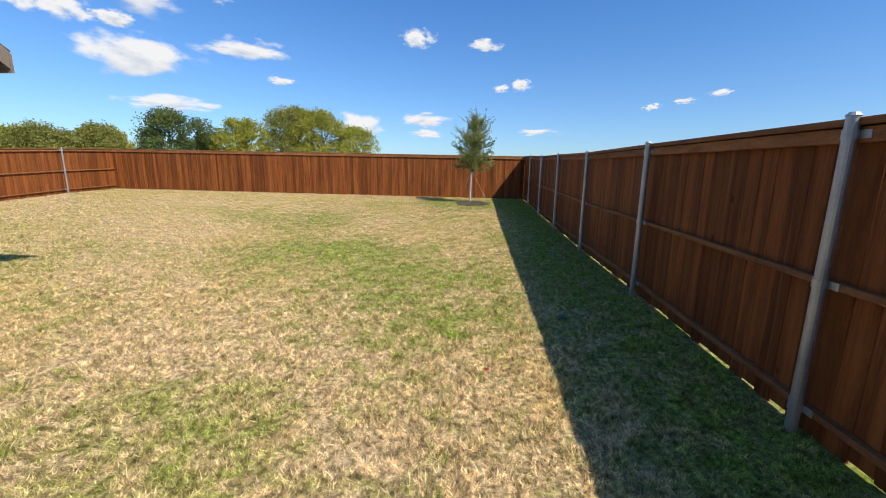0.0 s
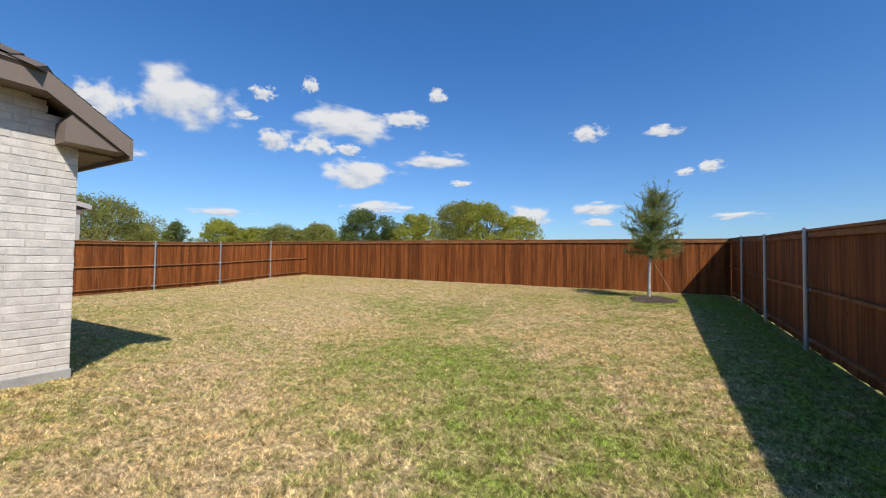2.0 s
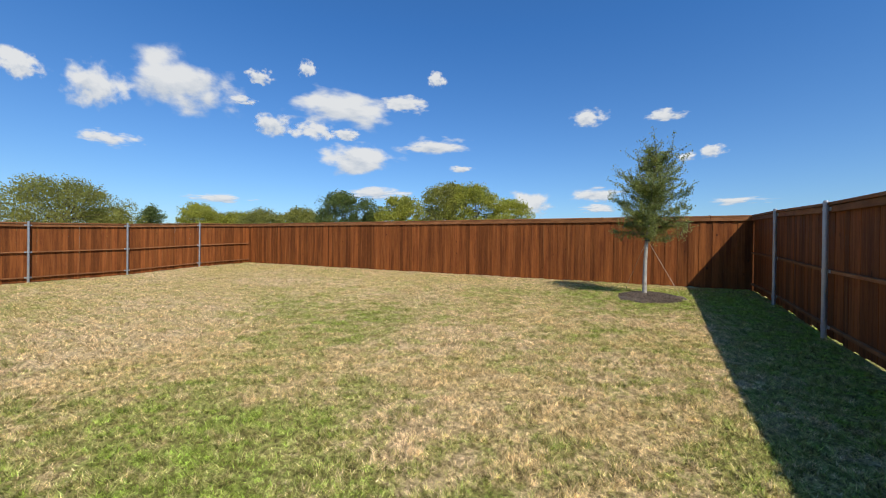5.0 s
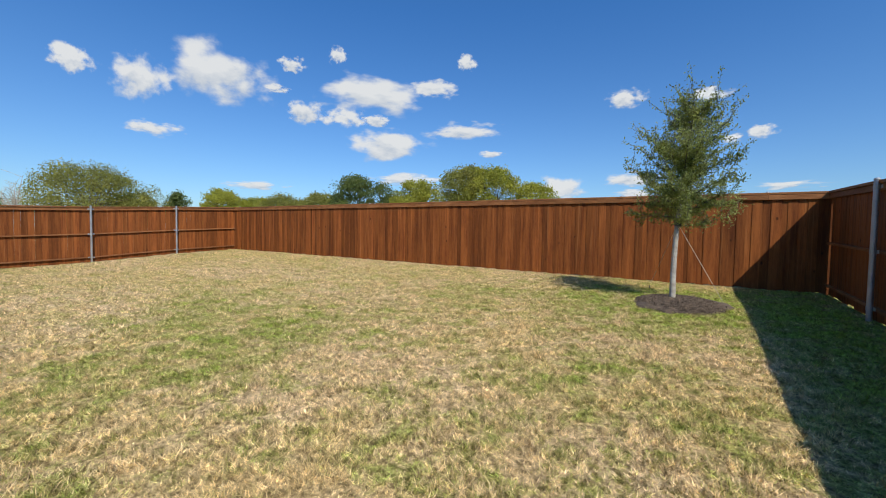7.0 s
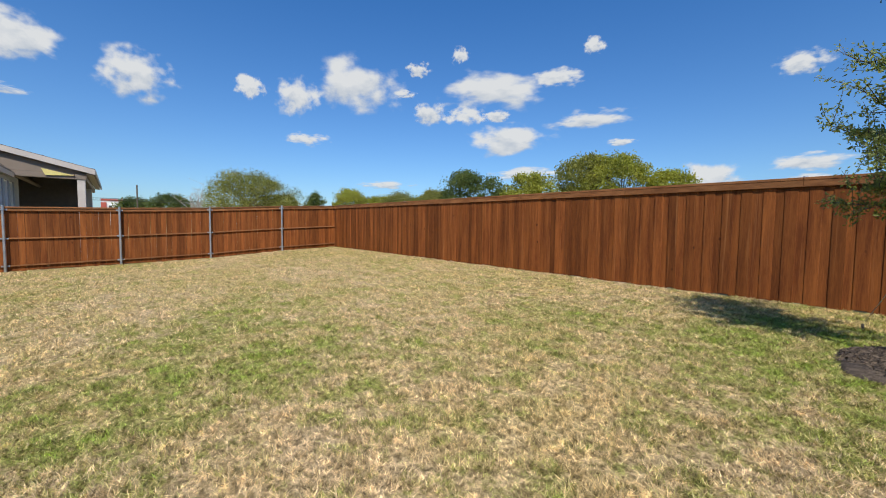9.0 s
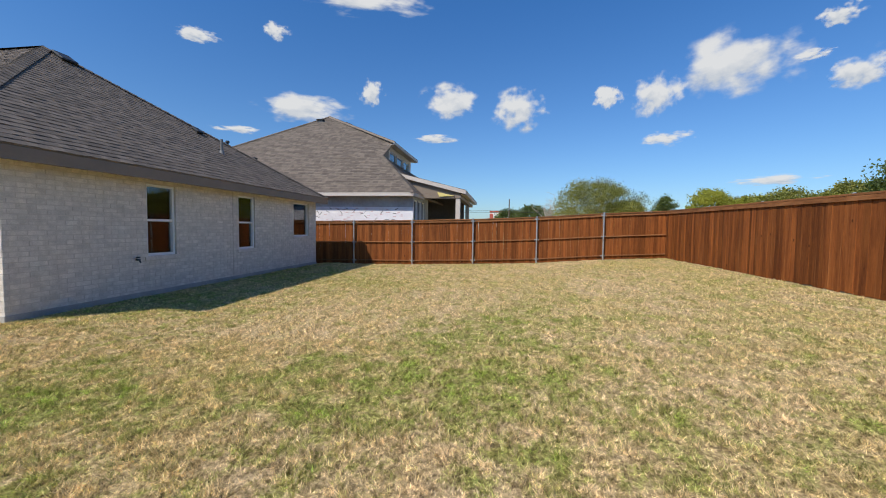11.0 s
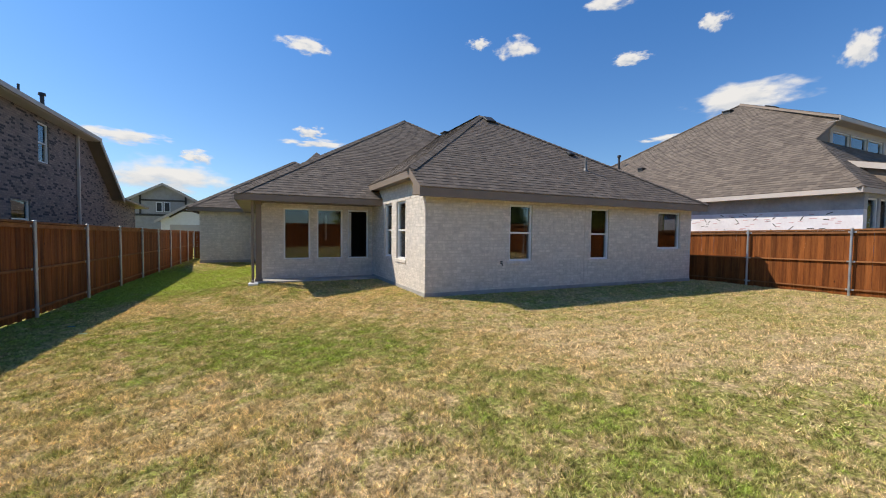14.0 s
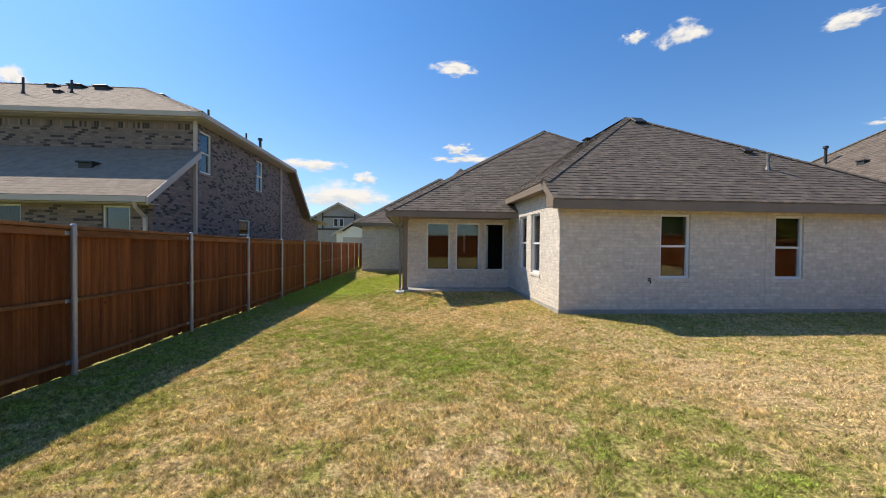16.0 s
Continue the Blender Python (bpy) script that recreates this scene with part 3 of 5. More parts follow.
def window(house, face, c, o, sash=True, depth=0.07, frame_mat=None, sill=True, sill_mat=None, w=0.05, name="window", glazed=True):
    """A vinyl window in the opening o: frame with panes, a meeting rail and a brick sill under it."""
    f = facing(face, c)
    u0, u1, z0, z1 = o
    frame_mat = frame_mat or WHITE
    bm = panel(f, u0, u1, z0, z1, [(u0 + w, u1 - w, z0 + w, z1 - w)], -depth - 0.06, -depth + 0.03)
    fr = part(name, bm, frame_mat, house, "white vinyl window with dark reflecting glass")
    zm = (z0 + z1) / 2
    spans = [(z0 + w, zm - 0.02, -0.012), (zm + 0.02, z1 - w, 0.006)] if sash else [(z0 + w, z1 - w, 0.0)]
    for a, b, d in spans if glazed else ():
        bm = bmesh.new()
        box(bm, f(u0 + w - 0.004, -depth - 0.02 + d, a), f(u1 - w + 0.004, -depth - 0.014 + d, b))
        part("pane", bm, GLASS, fr)
    if sash:
        bm = bmesh.new()
        box(bm, f(u0 + w, -depth - 0.05, zm - 0.024), f(u1 - w, -depth + 0.018, zm + 0.024), 0.004)
        part("meeting_rail", bm, frame_mat, fr)
    if sill:
        bm = bmesh.new()
        box(bm, f(u0 - 0.07, -0.05, z0 - 0.085), f(u1 + 0.07, 0.028, z0 - 0.006), 0.006)
        part("sill", bm, sill_mat or BRICK_W, fr, "limewashed brick sill")
    return fr


def shingles(parent, pts, mat, exposure=0.145, tab=0.18, seed=1, lift=0.014):
    """Courses of single tabs laid on the plane polygon pts."""
    r = random.Random(seed)
    P = [Vector(p) for p in pts]
    n = (P[1] - P[0]).cross(P[2] - P[0]).normalized()
    n = n if n.z > 0 else -n
    e = Vector((0, 0, 1)).cross(n).normalized()
    s = n.cross(e).normalized()
    s = s if s.z > 0 else -s
    o = P[0]
    uv = [((p - o).dot(e), (p - o).dot(s)) for p in P]
    v, top = min(q[1] for q in uv), max(q[1] for q in uv)
    verts, faces = [], []
    while v < top:
        h = min(v + exposure * 0.5, top - 1e-3)
        xs = []
        for (a, b), (c, d) in zip(uv, uv[1:] + uv[:1]):
            if (b - h) * (d - h) < 0:
                xs.append(a + (c - a) * (h - b) / (d - b))
        if len(xs) >= 2:
            lo, hi = min(xs), max(xs)
            u, raised = lo - r.uniform(0, tab), r.random() < 0.5
            while u < hi:
                wd = tab * r.uniform(0.5, 1.7)
                a, b = max(u, lo), min(u + wd, hi)
                if b - a > 0.015:
                    raised = not raised
                    th = lift * (1.1 if raised else 0.6) + r.uniform(0, 0.002)
                    k = len(verts)
                    dv = r.uniform(-0.006, 0.006)
                    for uu, vv, hh in ((a, v + dv, th), (b, v + dv, th), (b, v + exposure + 0.01, 0.002), (a, v + exposure + 0.01, 0.002), (a, v + dv, 0.0), (b, v + dv, 0.0)):
                        verts.append(tuple(o + e * uu + s * min(vv, top) + n * hh))
                    faces += [(k, k + 1, k + 2, k + 3), (k, k + 4, k + 5, k + 1), (k, k + 3, k + 4), (k + 1, k + 5, k + 2)]
                u += wd
        v += exposure
    return from_lists("shingles", verts, faces, mat, parent, kind="stuff")


def roof_plane(house, pts, mat, seed=1, tab=0.18, exposure=0.145, t=0.10):
    bm = slab(bmesh.new(), pts, t)
    base = part("roof", bm, FASCIA, house, "pitched roof of asphalt shingles")
    shingles(base, [Vector(p) + Vector((0, 0, 0.004)) for p in pts], mat, exposure, tab, seed, 0.005 if mat == SHINGLE_TAN else 0.011)
    return base


def ridge_cap(house, a, b, mat, step=0.2, w=0.15):
    a, b = Vector(a), Vector(b)
    d = (b - a).normalized()
    side = d.cross(Vector((0, 0, 1))).normalized()
    n, verts, faces = int((b - a).length / step), [], []
    for i in range(n):
        p, q = a + d * step * i, a + d * (step * (i + 1) + 0.03)
        k = len(verts)
        for c, h in ((p, 0.045), (q, 0.028)):
            for s, z in ((-w, -0.075), (0, 0), (w, -0.075)):
                verts.append(tuple(c + side * s + Vector((0, 0, z + h))))
        faces += [(k, k + 1, k + 4, k + 3), (k + 1, k + 2, k + 5, k + 4), (k, k + 2, k + 1)]
    return from_lists("ridge_cap", verts, faces, mat, house, kind="stuff")


def board_between(house, name, a, b, h, t, mat, label=""):
    """An upright board whose top edge runs from a to b."""
    a, b = Vector(a), Vector(b)
    d = Vector((b.x - a.x, b.y - a.y, 0)).normalized()
    s = d.cross(Vector((0, 0, 1))) * t / 2
    bm = bmesh.new()
    c = [[bm.verts.new(p + k * s + Vector((0, 0, z))) for k, z in ((-1, -h), (1, -h), (1, 0), (-1, 0))] for p in (a, b)]
    for j in range(4):
        bm.faces.new((c[0][j], c[0][(j + 1) % 4], c[1][(j + 1) % 4], c[1][j]))
    bm.faces.new(c[0]), bm.faces.new(c[1])
    return part(name, bm, mat, house, label)


def flat(house, name, pts, t, mat, label=""):
    return part(name, slab(bmesh.new(), pts, t), mat, house, label)


def square(x0, y0, x1, y1, z):
    return [(x0, y0, z), (x1, y0, z), (x1, y1, z), (x0, y1, z)]


def roof_vent(house, at, slope_y, size=0.40):
    """A low dark box vent on a slope; slope_y: rise per metre along y."""
    x, y, z = at
    bm = bmesh.new()
    box(bm, (-size / 2, -size / 2, 0.04), (size / 2, size / 2, 0.10), 0.02)
    box(bm, (-size * 0.38, -size * 0.38, -0.12), (size * 0.38, size * 0.38, 0.06))
    bm.transform(Matrix.Translation((x, y, z)) @ Matrix.Rotation(-math.atan(slope_y), 4, "X"))
    return part("roof_vent", bm, DARK, house, "low dark metal roof vent")


def vent_pipe(house, at, h, mat, r=0.04, hat=False):
    bm = bmesh.new()
    rod(bm, (at[0], at[1], at[2] - 0.15), (at[0], at[1], at[2] + h), r, n=12)
    rod(bm, (at[0], at[1], at[2] - 0.1), (at[0], at[1], at[2] + 0.09), r * 2.6, r * 1.15, n=12)
    if hat:
        rod(bm, (at[0], at[1], at[2] + h), (at[0], at[1], at[2] + h + 0.10), r * 1.8, r * 1.6, n=12)
    return part("vent_pipe", bm, mat, house, "upright roof vent pipe")


# ---- the house of the garden ----
Zb = 0.645
REAR, SIDE, PATIO, PSIDE, WING, WSIDE, LEFTEND = 4.80, -5.37, 0.20, -2.0, -7.5, 0.45, -14.8
house = thing("house", (-8, -4, 0.5), "single-storey limewashed brick house with dark shingle hip roof", "house")
rear_open = [(-8.36, -7.66, 1.36, 2.79), (-11.10, -10.40, 1.355, 2.79), (-14.24, -13.20, 1.64, 2.79)]
side_open = [(1.60, 2.30, 1.35, 2.88), (2.74, 3.46, 1.34, 2.88)]
patio_open = [(-3.41, -2.63, 1.18, 2.76), (-4.40, -3.60, 1.18, 2.76), (-5.24, -4.56, 1.18, 2.76)]
w_rear = wall("wall", "y+", REAR, LEFTEND + 0.24, SIDE - 0.241, Zb, 3.0, rear_open, MORTAR_W, house)
w_side = wall("wall", "x+", SIDE, PATIO - 0.24, 4.30, Zb, 3.40, side_open, MORTAR_W, house)
wall("wall", "x+", SIDE, 4.301, 4.55, Zb, 3.32, [], MORTAR_W, house)
wall("wall", "x+", SIDE, 4.551, REAR, Zb, 3.18, [], MORTAR_W, house)
w_patio = wall("wall", "y+", PATIO, SIDE + 0.001, PSIDE, Zb - 0.05, 3.0, patio_open, MORTAR_W, house)
w_pside = wall("wall", "x+", PSIDE, WING - 0.24, PATIO - 0.241, Zb - 0.1, 3.0, [], MORTAR_W, house)
w_wing = wall("wall", "y+", WING, PSIDE + 0.001, WSIDE, Zb - 0.15, 3.0, [], MORTAR_W, house)
w_wside = wall("wall", "x+", WSIDE, -20.0, WING - 0.241, Zb - 0.15, 3.0, [], MORTAR_W, house)
wall("wall", "x-", LEFTEND, -20.0, REAR, Zb, 3.0, [], MORTAR_W, house)
wall("wall", "y-", -20.0, LEFTEND + 0.24, WSIDE - 0.24, Zb, 3.0, [], MORTAR_W, house)
brickwork(w_rear, "y+", REAR, LEFTEND, SIDE + 0.002, Zb, 3.0, rear_open, BRICK_W, seed=3)
brickwork(w_side, "x+", SIDE, PATIO, REAR + 0.002, Zb, 3.42, side_open, BRICK_W, BRICK_WO, near=(3.0, 4.9), seed=4, top=lambda u: min(3.42, 3.15 + 0.68 * (REAR - u)))
brickwork(w_patio, "y+", PATIO, SIDE, PSIDE, Zb - 0.05, 3.0, patio_open, BRICK_W, seed=5)
brickwork(w_wing, "y+", WING, PSIDE, WSIDE, Zb - 0.1, 3.0, [], BRICK_W, seed=6)
brickwork(w_pside, "x+", PSIDE, WING, PATIO, Zb - 0.1, 3.0, [], BRICK_W, seed=7)
for a, b in (((LEFTEND - 0.012, -6, 0.2), (SIDE + 0.016, REAR + 0.016, Zb + 0.025)), ((-4.0, -19.9, 0.2), (WSIDE + 0.016, WING + 0.016, Zb + 0.05))):
    part("foundation", box(bmesh.new(), a, b, 0.006), CONCRETE, house, "grey concrete slab edge under the brick")
for o in rear_open[:2]:
    window(house, "y+", REAR, o)
window(house, "y+", REAR, rear_open[2], sash=False)
for o in side_open:
    window(house, "x+", SIDE, o)
for o in patio_open:
    window(house, "y+", PATIO, o, sash=False, glazed=o[1] > -4.5)
# rooms behind the windows; the dimness indoors is put into their dark plaster
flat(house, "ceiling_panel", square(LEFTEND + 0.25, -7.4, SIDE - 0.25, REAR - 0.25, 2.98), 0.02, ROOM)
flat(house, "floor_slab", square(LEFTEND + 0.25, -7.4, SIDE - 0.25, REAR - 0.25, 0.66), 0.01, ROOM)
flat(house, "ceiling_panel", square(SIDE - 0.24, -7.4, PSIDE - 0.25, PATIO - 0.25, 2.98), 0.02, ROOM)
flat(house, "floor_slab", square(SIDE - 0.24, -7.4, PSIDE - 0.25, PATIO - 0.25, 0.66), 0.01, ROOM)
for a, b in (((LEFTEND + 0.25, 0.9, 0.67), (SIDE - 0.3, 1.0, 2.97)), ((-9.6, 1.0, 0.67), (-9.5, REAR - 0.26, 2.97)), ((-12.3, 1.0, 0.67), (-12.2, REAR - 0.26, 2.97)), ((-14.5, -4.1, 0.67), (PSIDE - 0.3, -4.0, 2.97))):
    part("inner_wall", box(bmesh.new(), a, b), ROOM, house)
# upright white strips that show through two of the patio openings
bm = bmesh.new()
box(bm, (-4.78, -0.35, 1.22), (-4.70, -0.31, 2.70), 0.004), box(bm, (-4.05, -0.8, 1.75), (-3.98, -0.76, 2.6), 0.004)
part("inner_door_frame", bm, WHITE, house, "upright white strips behind the patio openings")

AP, AP2 = Vector((-9.39, 0.24, 6.40)), Vector((-8.37, -5.23, 7.45))
XE, ZH, YE, ZE = -5.09, 3.52, 5.16, 3.05          # raised side eave, rear eave
XL = -15.05
k_r = (AP.z - ZE) / (YE - AP.y)
yh = YE - (ZH - ZE) / k_r
rear_l, rear_r, hip_r = Vector((XL, YE, ZE)), Vector((XE, YE, ZE)), Vector((XE, yh, ZH))
back = AP + Vector((0, -4.6, 0))
roof_plane(house, [rear_l, rear_r, hip_r, AP], SHINGLE, 1)
roof_plane(house, [hip_r, (XE, -1.6, ZH), back, AP], SHINGLE, 2)
roof_plane(house, [rear_l, AP, back, (XL, -6.0, ZE)], SHINGLE, 3)
PE = (-1.38, 1.40, 3.04)                            # corner of the patio eave
m_back = AP2 + Vector((0, -12.0, 0))
k_m = (AP2.z - PE[2]) / (PE[1] - AP2.y)
roof_plane(house, [(XL, PE[1], PE[2]), PE, AP2], SHINGLE, 4)
roof_plane(house, [PE, (PE[0], -19.0, PE[2]), m_back, AP2], SHINGLE, 5)
roof_plane(house, [(XL, PE[1], PE[2]), AP2, m_back, (XL, -19.0, PE[2])], SHINGLE, 6)
WP, WE = Vector((-3.9, -11.75, 6.15)), (0.85, -7.1, 3.06)
roof_plane(house, [(-8.6, -7.1, 3.06), WE, WP], SHINGLE, 7)
roof_plane(house, [WE, (WE[0], -21.0, WE[2]), WP + Vector((0, -5, 0)), WP], SHINGLE, 8)
roof_plane(house, [(-7.0, -16.5, 6.9), (-4.9, -16.5, 6.9), (-5.9, -18.0, 8.0)], SHINGLE, 9)
for a, b in ((hip_r, AP), (rear_l, AP), (AP, back), (Vector(PE), AP2), (Vector((XL, PE[1], PE[2])), AP2), (AP2, m_back), (Vector(WE), WP)):
    ridge_cap(house, a, b, SHINGLE)
# fascia, soffits and the boxed return at the corner
board_between(house, "fascia", (XL, YE - 0.012, ZE - 0.02), (XE + 0.01, YE - 0.012, ZE - 0.02), 0.19, 0.025, FASCIA)
board_between(house, "fascia", (XE - 0.012, yh + 0.05, ZH - 0.03), (XE - 0.012, 0.75, ZH - 0.03), 0.16, 0.025, FASCIA)
board_between(house, "rake_board", (XE - 0.012, yh, ZH - 0.02), (XE - 0.012, YE, ZE - 0.02), 0.17, 0.028, FASCIA)
board_between(house, "fascia", (PE[0] + 0.01, PE[1] - 0.012, PE[2] - 0.02), (SIDE + 0.01, PE[1] - 0.012, PE[2] - 0.02), 0.16, 0.025, FASCIA)
board_between(house, "fascia", (PE[0] - 0.012, PE[1], PE[2] - 0.02), (PE[0] - 0.012, WING, PE[2] - 0.02), 0.16, 0.025, FASCIA)
board_between(house, "fascia", (WE[0], WE[1] - 0.012, WE[2] - 0.02), (PSIDE, WE[1] - 0.012, WE[2] - 0.02), 0.16, 0.025, FASCIA)
board_between(house, "fascia", (WE[0] - 0.012, WE[1], WE[2] - 0.02), (WE[0] - 0.012, -20.5, WE[2] - 0.02), 0.16, 0.025, FASCIA)
flat(house, "soffit", square(XL, REAR - 0.02, SIDE, YE - 0.026, 2.90), 0.02, FASCIA)
flat(house, "soffit", square(SIDE - 0.02, 0.7, XE - 0.026, yh + 0.1, 3.36), 0.02, FASCIA)
flat(house, "soffit", square(SIDE + 0.02, PATIO - 0.02, PE[0] - 0.03, PE[1] - 0.026, 2.90), 0.02, FASCIA)
flat(house, "soffit", square(PSIDE, WING, PE[0] - 0.03, PATIO - 0.03, 2.90), 0.02, FASCIA)
flat(house, "soffit", square(PSIDE, WING - 0.02, WE[0] - 0.03, WE[1] - 0.026, 2.92), 0.02, FASCIA)
bm = bmesh.new()
prof = [(4.62, 2.905), (5.13, 2.905), (5.13, 3.0), (4.72, 3.27), (4.62, 3.10)]
sides = [[bm.verts.new((x, y, z)) for y, z in prof] for x in (SIDE - 0.06, XE - 0.03)]
for i in range(5):
    bm.faces.new((sides[0][i], sides[0][(i + 1) % 5], sides[1][(i + 1) % 5], sides[1][i]))
bm.faces.new(sides[0]), bm.faces.new(sides[1])
part("eave_return", bm, FASCIA, house, "boxed taupe eave return at the corner")
# patio slab, post and downspout
bm = bmesh.new()
box(bm, (SIDE + 0.016, PATIO + 0.016, 0.3), (-1.80, 1.0, 0.625), 0.012)
part("patio_slab", bm, CONCRETE, house, "bare grey concrete patio slab")
bm = bmesh.new()
box(bm, (-2.02, 0.74, 0.585), (-1.87, 0.89, 2.90), 0.006), box(bm, (-2.045, 0.715, 0.585), (-1.845, 0.915, 0.70), 0.006), box(bm, (-2.045, 0.715, 2.78), (-1.845, 0.915, 2.90), 0.006)
part("patio_post", bm, FASCIA, house, "taupe painted patio post")
bm = bmesh.new()
box(bm, (-1.83, 0.90, 0.66), (-1.76, 0.97, 2.90), 0.008), box(bm, (-1.83, 0.95, 0.60), (-1.76, 1.12, 0.67), 0.008)
part("downspout", bm, FASCIA, house, "taupe metal downspout")
splash = part("splash_block", box(bmesh.new(), (-1.93, 1.02, 0.50), (-1.68, 1.32, 0.625), 0.015), WHITE, None, "small white splash block under the downspout")
tagged(splash, category="splash block")
z_r = lambda y: AP.z - k_r * (y - AP.y)
roof_vent(house, (-9.55, 0.62, z_r(0.62)), k_r)
roof_vent(house, (-11.53, 2.66, z_r(2.66)), k_r, 0.26)
vent_pipe(house, (-11.27, 3.67, z_r(3.67)), 0.40, PIPE)
roof_vent(house, (-9.0, -1.8, 6.12), 0)
# outdoor tap, expansion joint cover and weep pipe
bm = bmesh.new()
rod(bm, (-7.40, REAR, 1.31), (-7.40, REAR + 0.09, 1.31), 0.016, n=8), rod(bm, (-7.40, REAR + 0.05, 1.34), (-7.40, REAR + 0.05, 1.37), 0.035, n=10), rod(bm, (-7.40, REAR + 0.08, 1.31), (-7.40, REAR + 0.10, 1.25), 0.014, n=8)
part("garden_tap", bm, DARK, house, "small dark outdoor tap")
bm = bmesh.new()
box(bm, (-10.17, REAR + 0.006, Zb), (-10.155, REAR + 0.012, 2.92))
part("expansion_joint", bm, MORTAR_W, house)

# ---- two-storey brick neighbour beyond the shaded fence ----
NX, NY = 5.18, -0.74
nb = thing("house", (12, -7, 0.4), "two-storey mixed grey brick house with tan shingle roof", "house", "neighbouring houses")
n_side_open = [(-1.87, -1.06, 4.45, 5.89), (-6.78, -5.98, 4.45, 5.89), (-5.31, -4.16, 1.7, 3.0)]
n_ext_open = [(5.78, 6.52, 1.6, 3.05), (8.64, 9.9, 1.6, 3.05), (11.6, 13.2, 1.2, 3.0)]
NT, NG, YX = 6.12, 0.4, 1.39
w1 = wall("wall", "x-", NX, -10.3, NY, NG, NT, n_side_open, MORTAR_N, nb)
w2 = wall("wall", "y+", NY, NX + 0.241, 22.0, NG, NT, [], MORTAR_N, nb)
w4 = wall("wall", "y+", YX, NX + 0.241, 22.0, NG, 3.2, n_ext_open, MORTAR_N, nb)
w5 = wall("wall", "x-", NX, -18.0, -10.301, NG, 3.6, [], MORTAR_N, nb)
wall("wall", "y-", -18.0, NX + 0.241, 22.0, NG, 3.6, [], MORTAR_N, nb)
wall("wall", "x+", 22.24, -18.0, YX, NG, 3.2, [], MORTAR_N, nb)


def gable_wall(x, pts, t, house):
    bm = bmesh.new()
    s = [[bm.verts.new((q, y, z)) for y, z in pts] for q in (x, x + t)]
    bm.faces.new(s[0]), bm.faces.new(s[1])
    for i in range(len(pts)):
        bm.faces.new((s[0][i], s[0][(i + 1) % len(pts)], s[1][(i + 1) % len(pts)], s[1][i]))
    return part("wall", bm, MORTAR_N, house)


k_ext = (5.10 - 3.27) / (1.95 + 0.71)
w3 = gable_wall(NX, [(NY, NG), (YX, NG), (YX, 5.0 - (YX - NY) * k_ext), (NY, 5.0)], 0.24, nb)
w6 = gable_wall(NX, [(-10.301, 3.6), (-13.7, 3.6), (-10.301, 6.12)], 0.24, nb)
brick = dict(length=0.21, course=0.0755)
brickwork(w1, "x-", NX, -10.3, NY, 1.7, NT, n_side_open, BRICK_N, seed=11, **brick)
brickwork(w2, "y+", NY, NX, 17.0, 4.6, NT - 0.30, [], BRICK_N, seed=12, **brick)
# upright soldier course under the eave
brickwork(w2, "y+", NY, NX, 17.0, NT - 0.33, NT - 0.11, [], BRICK_N, seed=17, length=0.0755, course=0.21)
brickwork(w3, "x-", NX, NY, YX, 1.7, 5.0, [], BRICK_N, seed=13, top=lambda u: 5.0 - (u - NY) * k_ext, **brick)
brickwork(w4, "y+", YX, NX, 17.0, 1.7, 3.2, n_ext_open, BRICK_N, seed=14, **brick)
brickwork(w5, "x-", NX, -18.0, -10.3, 1.7, 3.6, [], BRICK_N, seed=15, **brick)
brickwork(w6, "x-", NX, -13.7, -10.3, 3.6, 6.12, [], BRICK_N, seed=16, top=lambda u: 6.12 + (u + 10.3) * 0.74, **brick)
for o in n_side_open:
    window(nb, "x-", NX, o, sill_mat=BRICK_N)
for o in n_ext_open:
    window(nb, "y+", YX, o, sash=False, sill_mat=BRICK_N)
EV, RZ = 6.27, 8.80
e1, e2 = (4.70, -0.28, EV), (22.8, -0.28, EV)
rg1, rg2 = (9.83, -5.4, RZ), (18.0, -5.4, RZ)
f1, f2 = (4.70, -10.5, EV), (22.8, -10.5, EV)
roof_plane(nb, [e1, e2, rg2, rg1], SHINGLE_TAN, 21)
roof_plane(nb, [f1, e1, rg1], SHINGLE_TAN, 22)
roof_plane(nb, [f1, f2, rg2, rg1], SHINGLE_TAN, 23)
roof_plane(nb, [(4.70, -10.45, 6.23), (22.8, -10.45, 6.23), (22.8, -13.9, 3.7), (4.70, -13.9, 3.7)], SHINGLE_TAN, 24)
roof_plane(nb, [(4.65, -13.9, 3.75), (12, -13.9, 3.75), (12, -19, 3.5), (4.65, -19, 3.5)], SHINGLE_TAN, 26)
x_l = (4.98, -0.72, 5.10), (22.8, -0.72, 5.10), (22.8, 1.95, 3.27), (4.98, 1.95, 3.27)
roof_plane(nb, x_l, SHINGLE_TAN, 25)
ridge_cap(nb, e1, rg1, SHINGLE_TAN), ridge_cap(nb, rg1, rg2, SHINGLE_TAN)
for a, b in ((e1, e2), (f1, e1), (x_l[3], x_l[2])):
    board_between(nb, "gutter", Vector(a) + Vector((0, 0, -0.01)), Vector(b) + Vector((0, 0, -0.01)), 0.15, 0.11, FASCIA_TAN, "beige metal gutter")
board_between(nb, "rake_board", (4.96, -0.72, 5.08), (4.96, 1.97, 3.25), 0.22, 0.04, FASCIA_TAN)
board_between(nb, "rake_board", (4.68, -10.45, 6.21), (4.68, -13.9, 3.68), 0.22, 0.04, FASCIA_TAN)
flat(nb, "soffit", square(4.72, -10.4, NX, -0.32, 6.10), 0.02, FASCIA_TAN)
flat(nb, "soffit", square(NX, NY - 0.02, 22.6, -0.32, 6.10), 0.02, FASCIA_TAN)
